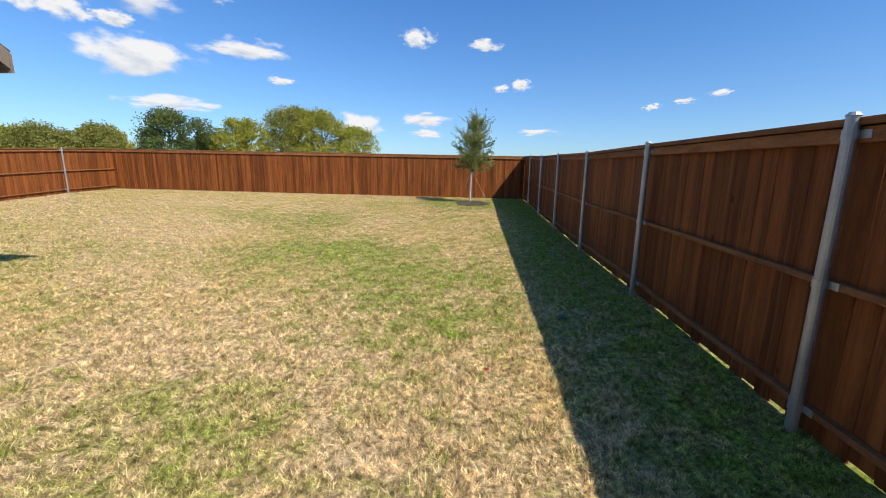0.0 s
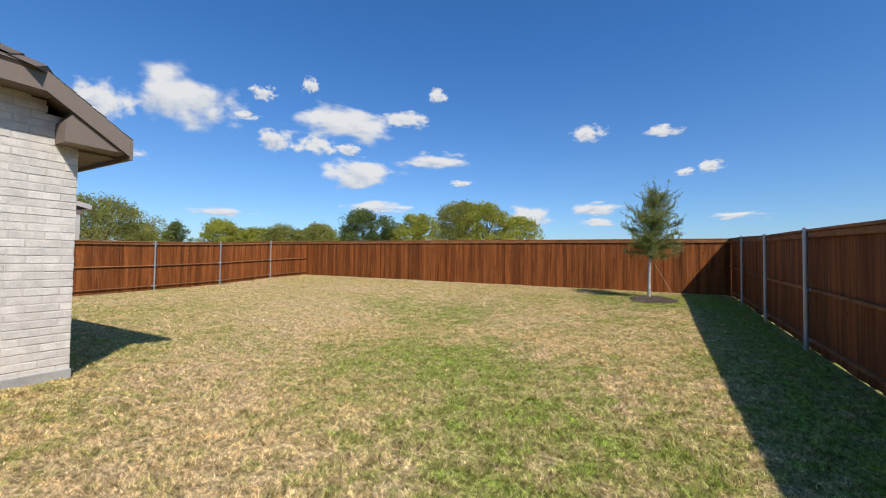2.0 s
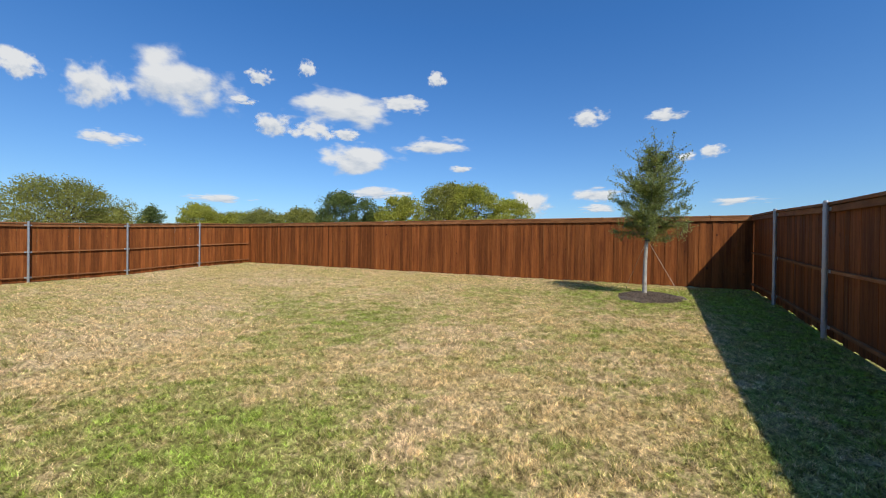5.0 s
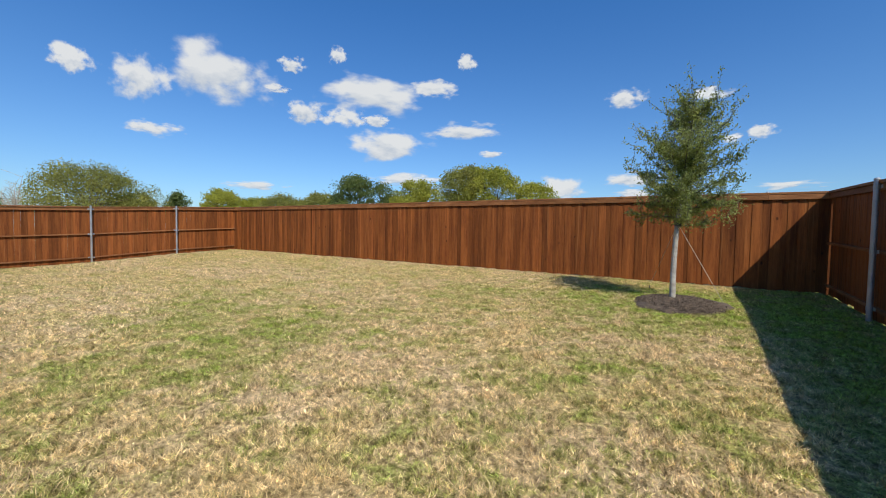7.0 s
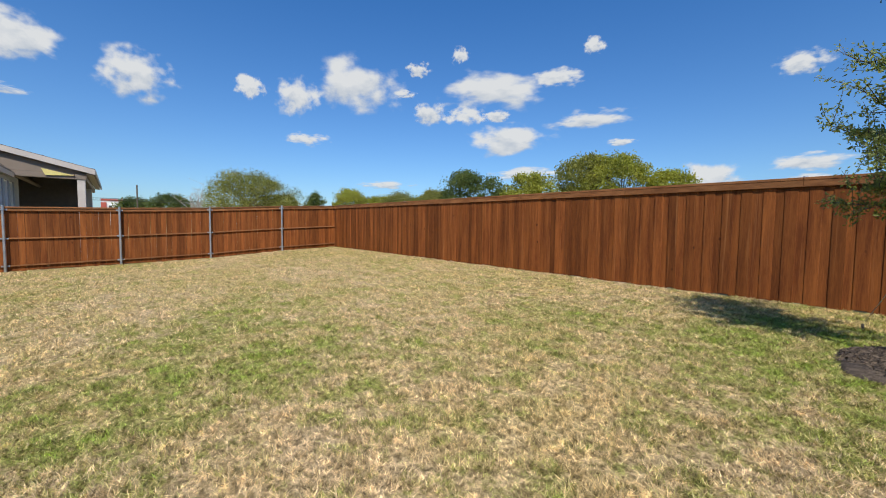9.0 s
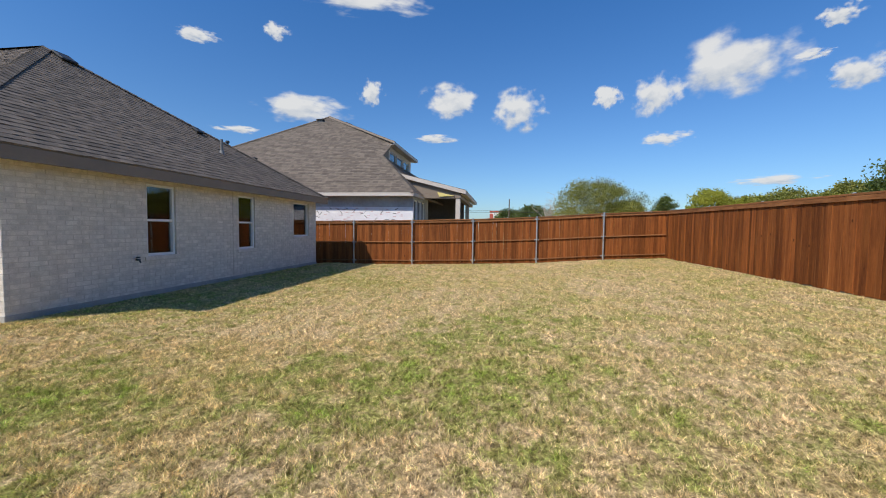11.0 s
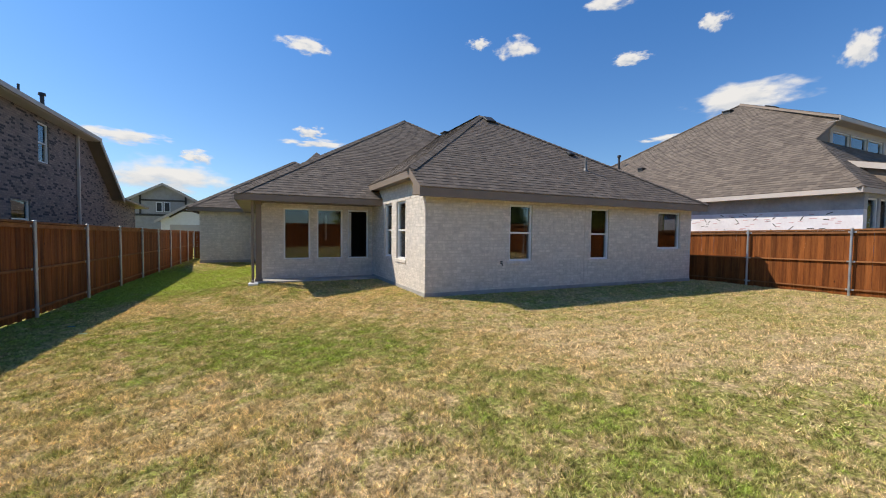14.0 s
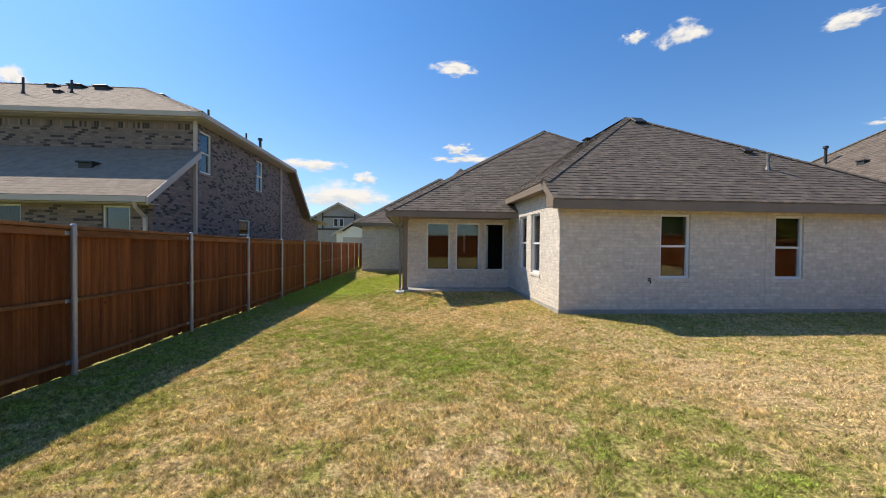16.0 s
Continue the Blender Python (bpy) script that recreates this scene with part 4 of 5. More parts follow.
flat(nb, "soffit", square(5.0, YX - 0.02, 22.6, 1.90, 3.10), 0.02, FASCIA_TAN)
for a, b in (((NX - 0.11, NY, 0.5), (NX - 0.01, NY + 0.10, 6.12)), ((NX - 0.11, -9.3, 0.5), (NX - 0.01, -9.2, 6.12)), ((5.28, YX + 0.02, 0.5), (5.38, YX + 0.12, 2.75))):
    bm = bmesh.new()
    box(bm, a, b, 0.01)
    if a[0] > NX:
        rod(bm, (5.33, YX + 0.07, 2.72), (5.33, 1.86, 2.98), 0.05, n=8), rod(bm, (5.33, 1.86, 2.96), (5.33, 1.90, 3.14), 0.05, n=8)
    part("downspout", bm, FASCIA_TAN, nb, "beige metal downspout")
zf = lambda y: EV + (-0.28 - y) * (RZ - EV) / 5.12
for x, y, s in ((13.0, -4.75, 0.4), (12.0, -4.75, 0.6), (10.9, -4.65, 0.6)):
    roof_vent(nb, (x, y, zf(y)), 0, s)
roof_vent(nb, (11.5, -3.2, zf(-3.2)), 0, 0.28)
vent_pipe(nb, (12.3, -2.7, zf(-2.7)), 0.6, DARK), vent_pipe(nb, (11.1, -3.3, zf(-3.3)), 0.5, DARK)
vent_pipe(nb, (6.0, -3.3, 6.85), 0.45, DARK), vent_pipe(nb, (6.1, -7.1, 6.9), 0.5, DARK), vent_pipe(nb, (6.0, -8.6, 6.75), 0.7, DARK, 0.07, True)
roof_vent(nb, (8.6, -4.6, 8.15), 0, 0.5), roof_vent(nb, (7.6, 0.4, 4.33), 0, 0.5)

nb.location, nb.scale = (12.96, -8.36, 0.284), (1.068, 1.068, 1.068)

# ---- neighbour under construction beyond the sunlit fence ----
cb = thing("house", (-26, 2, 0.5), "unfinished house with wrapped walls and grey-brown shingle roof", "house", "neighbouring houses")
CX, CY = -17.95, 7.83
wall("wall", "x+", CX, -8.1, CY, 0.4, 2.90, [], WRAP, cb)
wall("wall", "x+", CX - 0.012, -8.1, CY, 2.905, 3.45, [], WRAP_GREY, cb)
c_open = [(-18.95, -18.2, 1.7, 3.25), (-19.85, -19.1, 1.7, 3.25), (-20.75, -20.0, 1.7, 3.25)]
wall("wall", "y+", CY, -21.6, CX - 0.26, 0.4, 3.45, c_open, WRAP_GREY, cb)
wall("wall", "y+", 5.6, -33.0, -21.6, 0.4, 3.6, [(-26.0, -23.8, 0.5, 2.6), (-29.5, -27.5, 0.5, 2.6)], WRAP_GREY, cb)
wall("wall", "x-", -21.6, 5.61, CY - 0.25, 0.4, 3.45, [], WRAP_GREY, cb)
for o in c_open:
    window(cb, "y+", CY, o, sash=False, sill=False)
EX, EZ = -17.50, 3.52
c1, c2 = (EX, 7.95, EZ), (EX, -8.5, EZ)
notch, d_top, peak = (-20.2, 5.74, 5.595), (-21.25, 5.95, 6.40), (-24.4, 1.0, 8.82)
roof_plane(cb, [c2, c1, notch, d_top, peak], SHINGLE_N, 31, 0.22, 0.15)
roof_plane(cb, [c1, notch, (-33.0, 5.74, 5.595), (-33.0, 7.95, EZ)], SHINGLE_N, 32, 0.22, 0.15)
roof_plane(cb, [c2, (-33.0, -8.5, EZ), peak], SHINGLE_N, 33, 0.22, 0.15)
roof_plane(cb, [peak, (-33.0, -8.5, EZ), (-33.0, 1.0, EZ)], SHINGLE_N, 36, 0.22, 0.15)
ridge_cap(cb, c1, notch, SHINGLE_N), ridge_cap(cb, c2, peak, SHINGLE_N)
board_between(cb, "fascia", (EX, 7.95, EZ - 0.01), (EX, -8.5, EZ - 0.01), 0.15, 0.03, FASCIA_TAN)
board_between(cb, "fascia", (EX, 7.95, EZ - 0.01), (-19.9, 7.95, EZ - 0.01), 0.15, 0.03, FASCIA_TAN)
flat(cb, "soffit", square(CX, -8.5, EX - 0.02, 7.92, 3.40), 0.02, FASCIA_TAN)
# upper storey with its window band
d_open = [(-23.0 - 1.5 * i, -21.55 - 1.5 * i, 5.42, 6.10) for i in range(3)]
wall("wall", "y+", 5.72, -26.5, -21.35, 4.6, 6.40, d_open, FASCIA_TAN, cb)
for o in d_open:
    window(cb, "y+", 5.72, o, sash=False, sill=False)
part("wall", slab(bmesh.new(), [(-21.34, 5.70, 6.40), (-21.34, 5.70, 5.4), (-20.3, 5.70, 5.55)], 0.02), FASCIA, cb)
roof_plane(cb, [(-21.0, 6.10, 6.49), (-26.9, 6.10, 6.49), (-26.9, 1.0, 8.86), (-24.3, 1.0, 8.86)], SHINGLE_N, 34, 0.22, 0.15)
board_between(cb, "fascia", (-21.0, 6.10, 6.48), (-26.9, 6.10, 6.48), 0.15, 0.03, FASCIA_TAN)
flat(cb, "soffit", square(-26.8, 5.70, -21.1, 6.08, 6.34), 0.02, FASCIA_TAN)

# covered porch
wall("wall", "x+", -26.5, 5.61, 9.3, 0.4, 4.2, [], MORTAR_N, cb)
mark = random.Random(3)
for i in range(110):
    y, z = mark.uniform(-1.0, 7.5), mark.uniform(2.25, 2.85)
    slash = mark.random() < 0.4
    bm = bmesh.new()
    box(bm, (-0.001, -mark.uniform(0.04, 0.10), -0.012), (0.004, mark.uniform(0.04, 0.10), 0.012))
    bm.transform(Matrix.Translation((CX, y, z)) @ Matrix.Rotation(mark.uniform(-1.2, 1.2) if slash else 0.0, 4, "X"))
    part("printed_mark", bm, TIMBER if slash else PINK, cb)
roof_plane(cb, [(-19.85, 10.0, 3.83), (-28.5, 10.0, 3.83), (-28.5, 5.5, 4.98), (-19.85, 5.5, 4.98)], SHINGLE_N, 35, 0.33, 0.15)
board_between(cb, "rake_board", (-19.85, 10.0, 3.82), (-19.85, 5.5, 4.97), 0.19, 0.04, FASCIA_TAN)
board_between(cb, "fascia", (-19.85, 10.0, 3.82), (-28.5, 10.0, 3.82), 0.19, 0.04, FASCIA_TAN)
bm = bmesh.new()
box(bm, (-28.3, 9.45, 3.44), (-19.95, 9.75, 3.62), 0.005), box(bm, (-20.25, 7.9, 3.44), (-19.95, 9.44, 3.62), 0.005)
# beam in the darker taupe, the porch shade put into its colour
part("porch_beam", bm, FASCIA, cb)
bm = bmesh.new()
tri = [[bm.verts.new((x, y, z)) for y, z in ((9.75, 3.63), (6.6, 3.63), (6.6, 4.50), (9.75, 3.73))] for x in (-20.0, -20.06)]
bm.faces.new(tri[0]), bm.faces.new(tri[1])
for i in range(4):
    bm.faces.new((tri[0][i], tri[0][(i + 1) % 4], tri[1][(i + 1) % 4], tri[1][i]))
# beige gable face coloured taupe to stand for the shade on it
part("gable_panel", bm, FASCIA, cb)
flat(cb, "soffit", square(-28.4, 9.76, -19.95, 9.96, 3.645), 0.02, FASCIA_TAN)
bm = bmesh.new()
tri = [[bm.verts.new((x, y, z)) for y, z in ((8.60, 3.75), (9.45, 3.56), (8.69, 3.52))] for x in (-19.90, -19.945)]
bm.faces.new(tri[0]), bm.faces.new(tri[1])
for i in range(3):
    bm.faces.new((tri[0][i], tri[0][(i + 1) % 3], tri[1][(i + 1) % 3], tri[1][i]))
part("sheathing_panel", bm, OSB, cb, "bare yellow sheathing on the porch gable")
for x in (-20.2, -25.6):
    bm = bmesh.new()
    box(bm, (x, 9.50, 0.5), (x + 0.22, 9.72, 3.44), 0.006)
    part("porch_post", bm, FASCIA_TAN, cb, "beige square porch post")
roof_vent(cb, (-23.9, 0.7, 8.42), 0, 0.45), roof_vent(cb, (-24.7, 2.2, 8.35), 0.4, 0.45)
vent_pipe(cb, (-20.4, -3.0, 5.7), 0.75, DARK, 0.06, True), roof_vent(cb, (-20.0, -1.2, 5.45), 0, 0.35)

# ---- young oak with mulch ring and guy lines ----
def leaf_mesh(name, places, mat, parent, size, seed, aspect=0.42, droop=0.2):
    """One small folded leaf at each place."""
    r = np.random.RandomState(seed)
    n = len(places)
    c = np.array(places)
    d = r.normal(size=(n, 3))
    d[:, 2] -= droop
    d /= np.linalg.norm(d, axis=1)[:, None]
    s = np.cross(d, r.normal(size=(n, 3)))
    s /= np.linalg.norm(s, axis=1)[:, None]
    k = (size * r.uniform(0.6, 1.3, n))[:, None]
    up = np.cross(d, s) * k * 0.12
    v = np.stack([c, c + d * k * 0.55 + s * k * aspect * 0.5 + up, c + d * k, c + d * k * 0.55 - s * k * aspect * 0.5 + up], 1).reshape(-1, 3)
    i = np.arange(n)[:, None] * 4
    f = np.concatenate([i + np.array([[0, 1, 2]]), i + np.array([[0, 2, 3]])], 1).reshape(-1, 3)
    me = bpy.data.meshes.new(name)
    me.from_pydata(v.tolist(), [], f.tolist())
    me.materials.append(mat)
    ob = new(name, me)
    under(ob, parent)
    return ob


def limb(bm, a, b, r1, r2, bend=0.06, seed=0, n=6, sides=7):
    """A tapered, slightly crooked limb; returns the places along it."""
    r = random.Random(seed)
    a, b = Vector(a), Vector(b)
    d = (b - a).normalized()
    s = d.orthogonal().normalized()
    t = d.cross(s)
    o1, o2 = r.uniform(-1, 1) * bend, r.uniform(-1, 1) * bend
    ln = (b - a).length
    pts = [a.lerp(b, i / n) + (s * o1 + t * o2) * ln * math.sin(math.pi * i / n) for i in range(n + 1)]
    rings = []
    for i, p in enumerate(pts):
        rad = r1 + (r2 - r1) * i / n
        rings.append([bm.verts.new(p + (s * math.cos(q) + t * math.sin(q)) * rad) for q in [2 * math.pi * j / sides for j in range(sides)]])
    for x, y in zip(rings, rings[1:]):
        for j in range(sides):
            bm.faces.new((x[j], x[(j + 1) % sides], y[(j + 1) % sides], y[j]))
    bm.faces.new(rings[-1])
    return pts


def young_oak():
    r = random.Random(21)
    bx, by = TREE
    bz = ground_z(bx, by) + 0.03
    root = thing("young_oak", (bx, by, bz), "slender young oak with small green leaves in mulch", "tree")
    bm = bmesh.new()
    top = Vector((bx + 0.17, by, bz + 2.74))
    trunk = limb(bm, (bx, by, bz - 0.1), (bx + 0.03, by, bz + 1.25), 0.045, 0.032, 0.012, 1, 8, 10)
    lead = limb(bm, trunk[-1], top, 0.032, 0.006, 0.03, 2, 10, 8)
    part("trunk", bm, BARK, root, "pale mottled trunk", smooth=True)
    bm, leaves = bmesh.new(), []

    def clothe(pts, count, spread):
        for _ in range(count):
            i = r.randrange(1, len(pts))
            p = pts[i - 1].lerp(pts[i], r.random())
            leaves.append(tuple(p + Vector((r.gauss(0, spread), r.gauss(0, spread), r.gauss(0, spread * 0.8)))))
    for i in range(58):
        h = (i + r.random()) / 58
        z = bz + 1.12 + 1.66 * h
        j = min(range(len(lead)), key=lambda q: abs(lead[q].z - z))
        a = Vector((lead[j].x, lead[j].y, z))
        ang = i * 2.4 + r.uniform(-0.3, 0.3)
        reach = lerp_table([(0, 0.66), (0.2, 0.84), (0.45, 0.68), (0.75, 0.44), (1, 0.18)], h) * r.uniform(0.55, 1.08)
        rise = reach * (0.12 + 0.35 * h + r.uniform(-0.15, 0.40)) + 0.16 * h
        b = a + Vector((math.cos(ang) * reach, math.sin(ang) * reach, rise))
        pts = limb(bm, a, b, 0.0095 * (1.2 - 0.6 * h), 0.0022, 0.09, 100 + i, 6, 5)
        full = 1.0 if h < 0.62 else 0.55
        clothe(pts[:5], int(150 * full), 0.060)
        clothe(pts[4:], int(40 * full), 0.022)
        for m in range(9):
            q = pts[r.randrange(1, 7)]
            out = (b - a).normalized() * r.uniform(0.02, 0.24)
            tip = q + out + Vector((r.gauss(0, 0.12), r.gauss(0, 0.12), r.gauss(0.07, 0.11)))
            tw = limb(bm, q, tip, 0.0042, 0.0016, 0.1, 1000 + i * 9 + m, 3, 4)
            clothe(tw, int(46 * full), 0.024)
        if h < 0.25:
            tip = b + Vector((r.uniform(-0.1, 0.1), r.uniform(-0.1, 0.1), -r.uniform(0.05, 0.28)))
            clothe(limb(bm, b, tip, 0.003, 0.0015, 0.15, 3000 + i, 4, 4), 30, 0.03)
    clothe(lead[1:8], 1500, 0.13)
    tagged(part("branchwork", bm, BARK_D, root, "thin dark branches", smooth=True), kind="stuff")
    leaf_mesh("crown", leaves, LEAF, root, 0.040, 5)
    # collar and guy lines
    fork = Vector((bx + 0.03, by, bz + 1.16))
    bm = bmesh.new()
    rod(bm, fork - Vector((0, 0, 0.03)), fork + Vector((0, 0, 0.03)), 0.05, n=10)
    part("collar", bm, DARK, root, "dark rubber tree tie")
    for dx, dy in ((-0.40, 1.15), (0.62, -0.17)):
        bm = bmesh.new()
        x, y = bx + dx, by + dy
        rod(bm, fork, (x, y, ground_z(x, y) + 0.10), 0.0035, n=5)
        line = part("guy_line", bm, ROPE, root, "thin pale guy line")
        bm = bmesh.new()
        rod(bm, (x, y, ground_z(x, y) - 0.05), (x + dx * 0.06, y + dy * 0.06, ground_z(x, y) + 0.06), 0.016, 0.012, n=6)
        part("stake", bm, BARK_D, line)
    return root


def mulch_ring():
    r = random.Random(5)
    cx, cy = TREE[0] + 0.08, TREE[1] - 0.12
    bm = bmesh.new()
    rings = []
    for k, (q, h) in enumerate(((1.0, -0.02), (0.93, 0.035), (0.6, 0.06), (0.2, 0.07))):
        ring = []
        for i in range(36):
            a = 2 * math.pi * i / 36
            w = q * (1 + 0.12 * math.sin(2 * a + 0.6) + 0.08 * math.sin(3 * a + 1) + 0.05 * math.sin(7 * a) + r.uniform(-0.04, 0.04))
            x, y = cx + math.cos(a) * 0.57 * w, cy + math.sin(a) * 0.62 * w
            ring.append(bm.verts.new((x, y, ground_z(x, y) + h + r.uniform(-0.01, 0.01))))
        rings.append(ring)
    for a, b in zip(rings, rings[1:]):
        for i in range(36):
            bm.faces.new((a[i], a[(i + 1) % 36], b[(i + 1) % 36], b[i]))
    bm.faces.new(rings[-1])
    bed = part("mulch_bed", bm, MULCH, None, "ring of dark shredded bark mulch round the tree", smooth=True)
    tagged(bed, category="mulch")
    v, f = [], []
    for _ in range(5200):
        a, q = r.uniform(0, 6.283), math.sqrt(r.random()) * 1.03
        x, y = cx + math.cos(a) * 0.57 * q, cy + math.sin(a) * 0.62 * q
        z = ground_z(x, y) + 0.075 - 0.06 * q ** 4 + r.uniform(-0.01, 0.015)
        d = Vector((r.gauss(0, 1), r.gauss(0, 1), r.gauss(0, 0.35))).normalized() * r.uniform(0.008, 0.028)
        s = d.cross(Vector((0, 0, 1))).normalized() * r.uniform(0.002, 0.006)
        c = Vector((x, y, z))
        n = len(v)
        up = Vector((0, 0, 0.004))
        v += [tuple(p) for p in (c - d - s, c + d - s, c + d + s, c - d + s, c - d + up, c + d + up)]
        f += [(n, n + 1, n + 5, n + 4), (n + 2, n + 3, n + 4, n + 5), (n, n + 4, n + 3), (n + 1, n + 2, n + 5)]
    from_lists("loose_bark", v, f, MULCH, bed, kind="stuff")


young_oak()
mulch_ring()


# ---- trees of the field beyond the fences ----
def field_tree(azimuth, dist, height, width, mat, seed, label, leaf=0.30, count=5200, base=0.12, shape=1.0, lumps=26):
    """A broad tree; azimuth from +y towards +x, distance from the middle of the garden's walk."""
    r = random.Random(seed)
    count, lumps = int(count * 3.2), lumps * 6
    x, y = -0.3 + math.sin(radians(azimuth)) * dist, 10.0 + math.cos(radians(azimuth)) * dist
    z = ground_z(x, y)
    root = thing("tree", (x, y, z), label, "tree", "field trees")
    bm = bmesh.new()
    trunk = limb(bm, (x, y, z - 0.2), (x + r.uniform(-0.2, 0.2), y, z + height * 0.45), 0.03 * height, 0.016 * height, 0.03, seed, 5, 8)
    leaves = []
    skew, swell = r.uniform(-0.12, 0.12), [(r.uniform(0, 6.28), r.uniform(0.08, 0.2)) for _ in range(3)]
    spires = [(Vector((r.uniform(-0.42, 0.42), r.uniform(-0.3, 0.3), 0)) * width, r.uniform(0.66, 0.9)) for _ in range(8)] + [(Vector(), 1.0)]
    for i in range(lumps):
        a = i * 2.39996 + r.uniform(-0.4, 0.4)
        t = r.random() ** 0.8
        if shape > 1.2 and i % 3:
            q = width * 0.5 * (1.02 - t) ** 0.6 * (0.8 + 0.35 * math.sin(3 * a + skew * 40)) * math.sqrt(r.uniform(0.1, 1.0))
            h = Vector((x + math.cos(a) * q, y + math.sin(a) * q, z + height * (base + (0.86 - base) * t)))
        elif shape > 1.2:
            # several upright spires
            o, w = spires[i % len(spires)]
            q = width * 0.12 * (1.05 - t) * math.sqrt(r.random())
            h = Vector((x + o.x * (1 + 0.3 * t) + math.cos(a) * q, y + o.y + math.sin(a) * q, z + height * w * (base + (0.98 - base) * t)))
        else:
            prof = 0.92 if t < 0.3 else math.sqrt(max(0.02, 1 - ((t - 0.3) / 0.72) ** 2.2))
            prof *= 1 + sum(w * math.sin(k * a + o + 3 * t) for k, (o, w) in enumerate(swell, 1))
            rad = width * 0.5 * prof * math.sqrt(r.uniform(0.15, 1.0))
            h = Vector((x + math.cos(a) * rad + skew * width * t, y + math.sin(a) * rad, z + height * (base + (0.97 - base) * t)))
        if i % 5 == 0:
            limb(bm, trunk[2 + (i // 5) % 4], h, 0.008 * height, 0.002 * height, 0.1, seed * 50 + i, 4, 5)
        size = width * r.uniform(0.035, 0.085)
        for _ in range(count // lumps):
            v = Vector((r.gauss(0, 1), r.gauss(0, 1), r.gauss(0, 0.7)))
            v = v.normalized() * min(v.length, 1.7) * size
            leaves.append((h.x + v.x, h.y + v.y, max(z + 0.3, h.z + v.z)))
    part("trunk", bm, BARK_D, root, smooth=True)
    leaf_mesh("crown", leaves, mat, root, leaf * 0.6, seed, 0.75, 0.0)
    return root


field_tree(-46.4, 41, 6.3, 6.6, LEAF_DARK, 1, "broad dark green field tree", 0.28, 6200, 0.1)
field_tree(-41.9, 44, 5.6, 4.2, LEAF_DARK, 14, "dark green pointed field tree", 0.28, 3600, 0.1, 1.4)
field_tree(-38.2, 40, 6.1, 5.2, LEAF_FAR, 2, "bright yellow-green field tree", 0.28, 5200)
field_tree(-30.6, 42, 8.0, 6.6, LEAF_OLIVE, 3, "tall olive-green field tree", 0.30, 6200, 0.12)
field_tree(-25.6, 41, 7.7, 7.4, LEAF_FAR, 4, "broad yellow-green field tree", 0.30, 7000, 0.08)
field_tree(-21.0, 43, 6.3, 5.6, LEAF_FAR, 5, "yellow-green leafy field tree", 0.30, 4200, 0.08)
field_tree(-51.5, 58, 6.0, 6.4, LEAF_OLIVE, 6, "low olive-green field tree", 0.36, 3600, 0.1)
field_tree(-55.8, 60, 5.7, 6.6, LEAF_OLIVE, 7, "low olive-green field tree", 0.36, 3600, 0.1)
field_tree(-59.3, 66, 5.6, 5.6, LEAF_FAR, 8, "low green field tree", 0.38, 3000, 0.1)
field_tree(-62.9, 68, 6.8, 6.6, LEAF_FAR, 9, "mid-green leafy field tree", 0.38, 3600, 0.1)
field_tree(-67.8, 72, 7.2, 6.0, LEAF_DARK, 10, "open dark green conifer-like tree", 0.36, 2200, 0.1, 1.5)
field_tree(-75.9, 64, 8.0, 12.5, LEAF_OLIVE, 11, "wide spreading olive-green tree", 0.32, 9500, 0.12)
field_tree(-71.6, 66, 5.6, 5.0, LEAF_OLIVE, 15, "low olive-green field tree", 0.36, 2200, 0.1)
field_tree(-49.4, 62, 5.6, 6.0, LEAF_FAR, 31, "low yellow-green field tree", 0.36, 3000, 0.1)
field_tree(-53.6, 64, 5.4, 6.4, LEAF_OLIVE, 32, "low olive-green field tree", 0.36, 3000, 0.1)
field_tree(-57.6, 66, 5.5, 6.4, LEAF_FAR, 33, "low yellow-green field tree", 0.36, 3000, 0.1)
field_tree(-61.0, 70, 5.6, 6.0, LEAF_OLIVE, 34, "low olive-green field tree", 0.36, 2600, 0.1)
field_tree(-84.6, 105, 6.9, 10.5, LEAF_DARK, 12, "dense dark green round tree", 0.5, 3800, 0.08)
field_tree(-88.0, 108, 6.2, 8.5, LEAF_DARK, 13, "dense dark green round tree", 0.5, 3000, 0.08)
field_tree(-99.5, 60, 3.9, 2.6, LEAF_FAR, 16, "small green tree top beyond the porch", 0.3, 900, 0.1)


def bare_tree(azimuth, dist, height, seed):
    r = random.Random(seed)
    x, y = -0.3 + math.sin(radians(azimuth)) * dist, 10.0 + math.cos(radians(azimuth)) * dist
    z = ground_z(x, y)
    root = thing("bare_tree", (x, y, z), "leafless pale grey tree in the field", "tree", "field trees")
    bm = bmesh.new()
    trunk = limb(bm, (x, y, z - 0.1), (x, y, z + height * 0.5), 0.14, 0.08, 0.03, seed, 5, 7)
    for i in range(16):
        b = trunk[2 + i % 4] + Vector((r.gauss(0, height * 0.16), r.gauss(0, height * 0.16), height * r.uniform(0.25, 0.5)))
        pts = limb(bm, trunk[2 + i % 4], b, 0.06, 0.02, 0.1, seed + i, 5, 5)
        for m in range(6):
            q = pts[r.randrange(1, 6)]
            limb(bm, q, q + Vector((r.gauss(0, 0.6), r.gauss(0, 0.6), r.uniform(0.1, 0.9))), 0.025, 0.01, 0.1, seed * 7 + i * 6 + m, 3, 4)
    part("trunk", bm, BARK, root, smooth=True)


bare_tree(-81.5, 60, 6.0, 31)

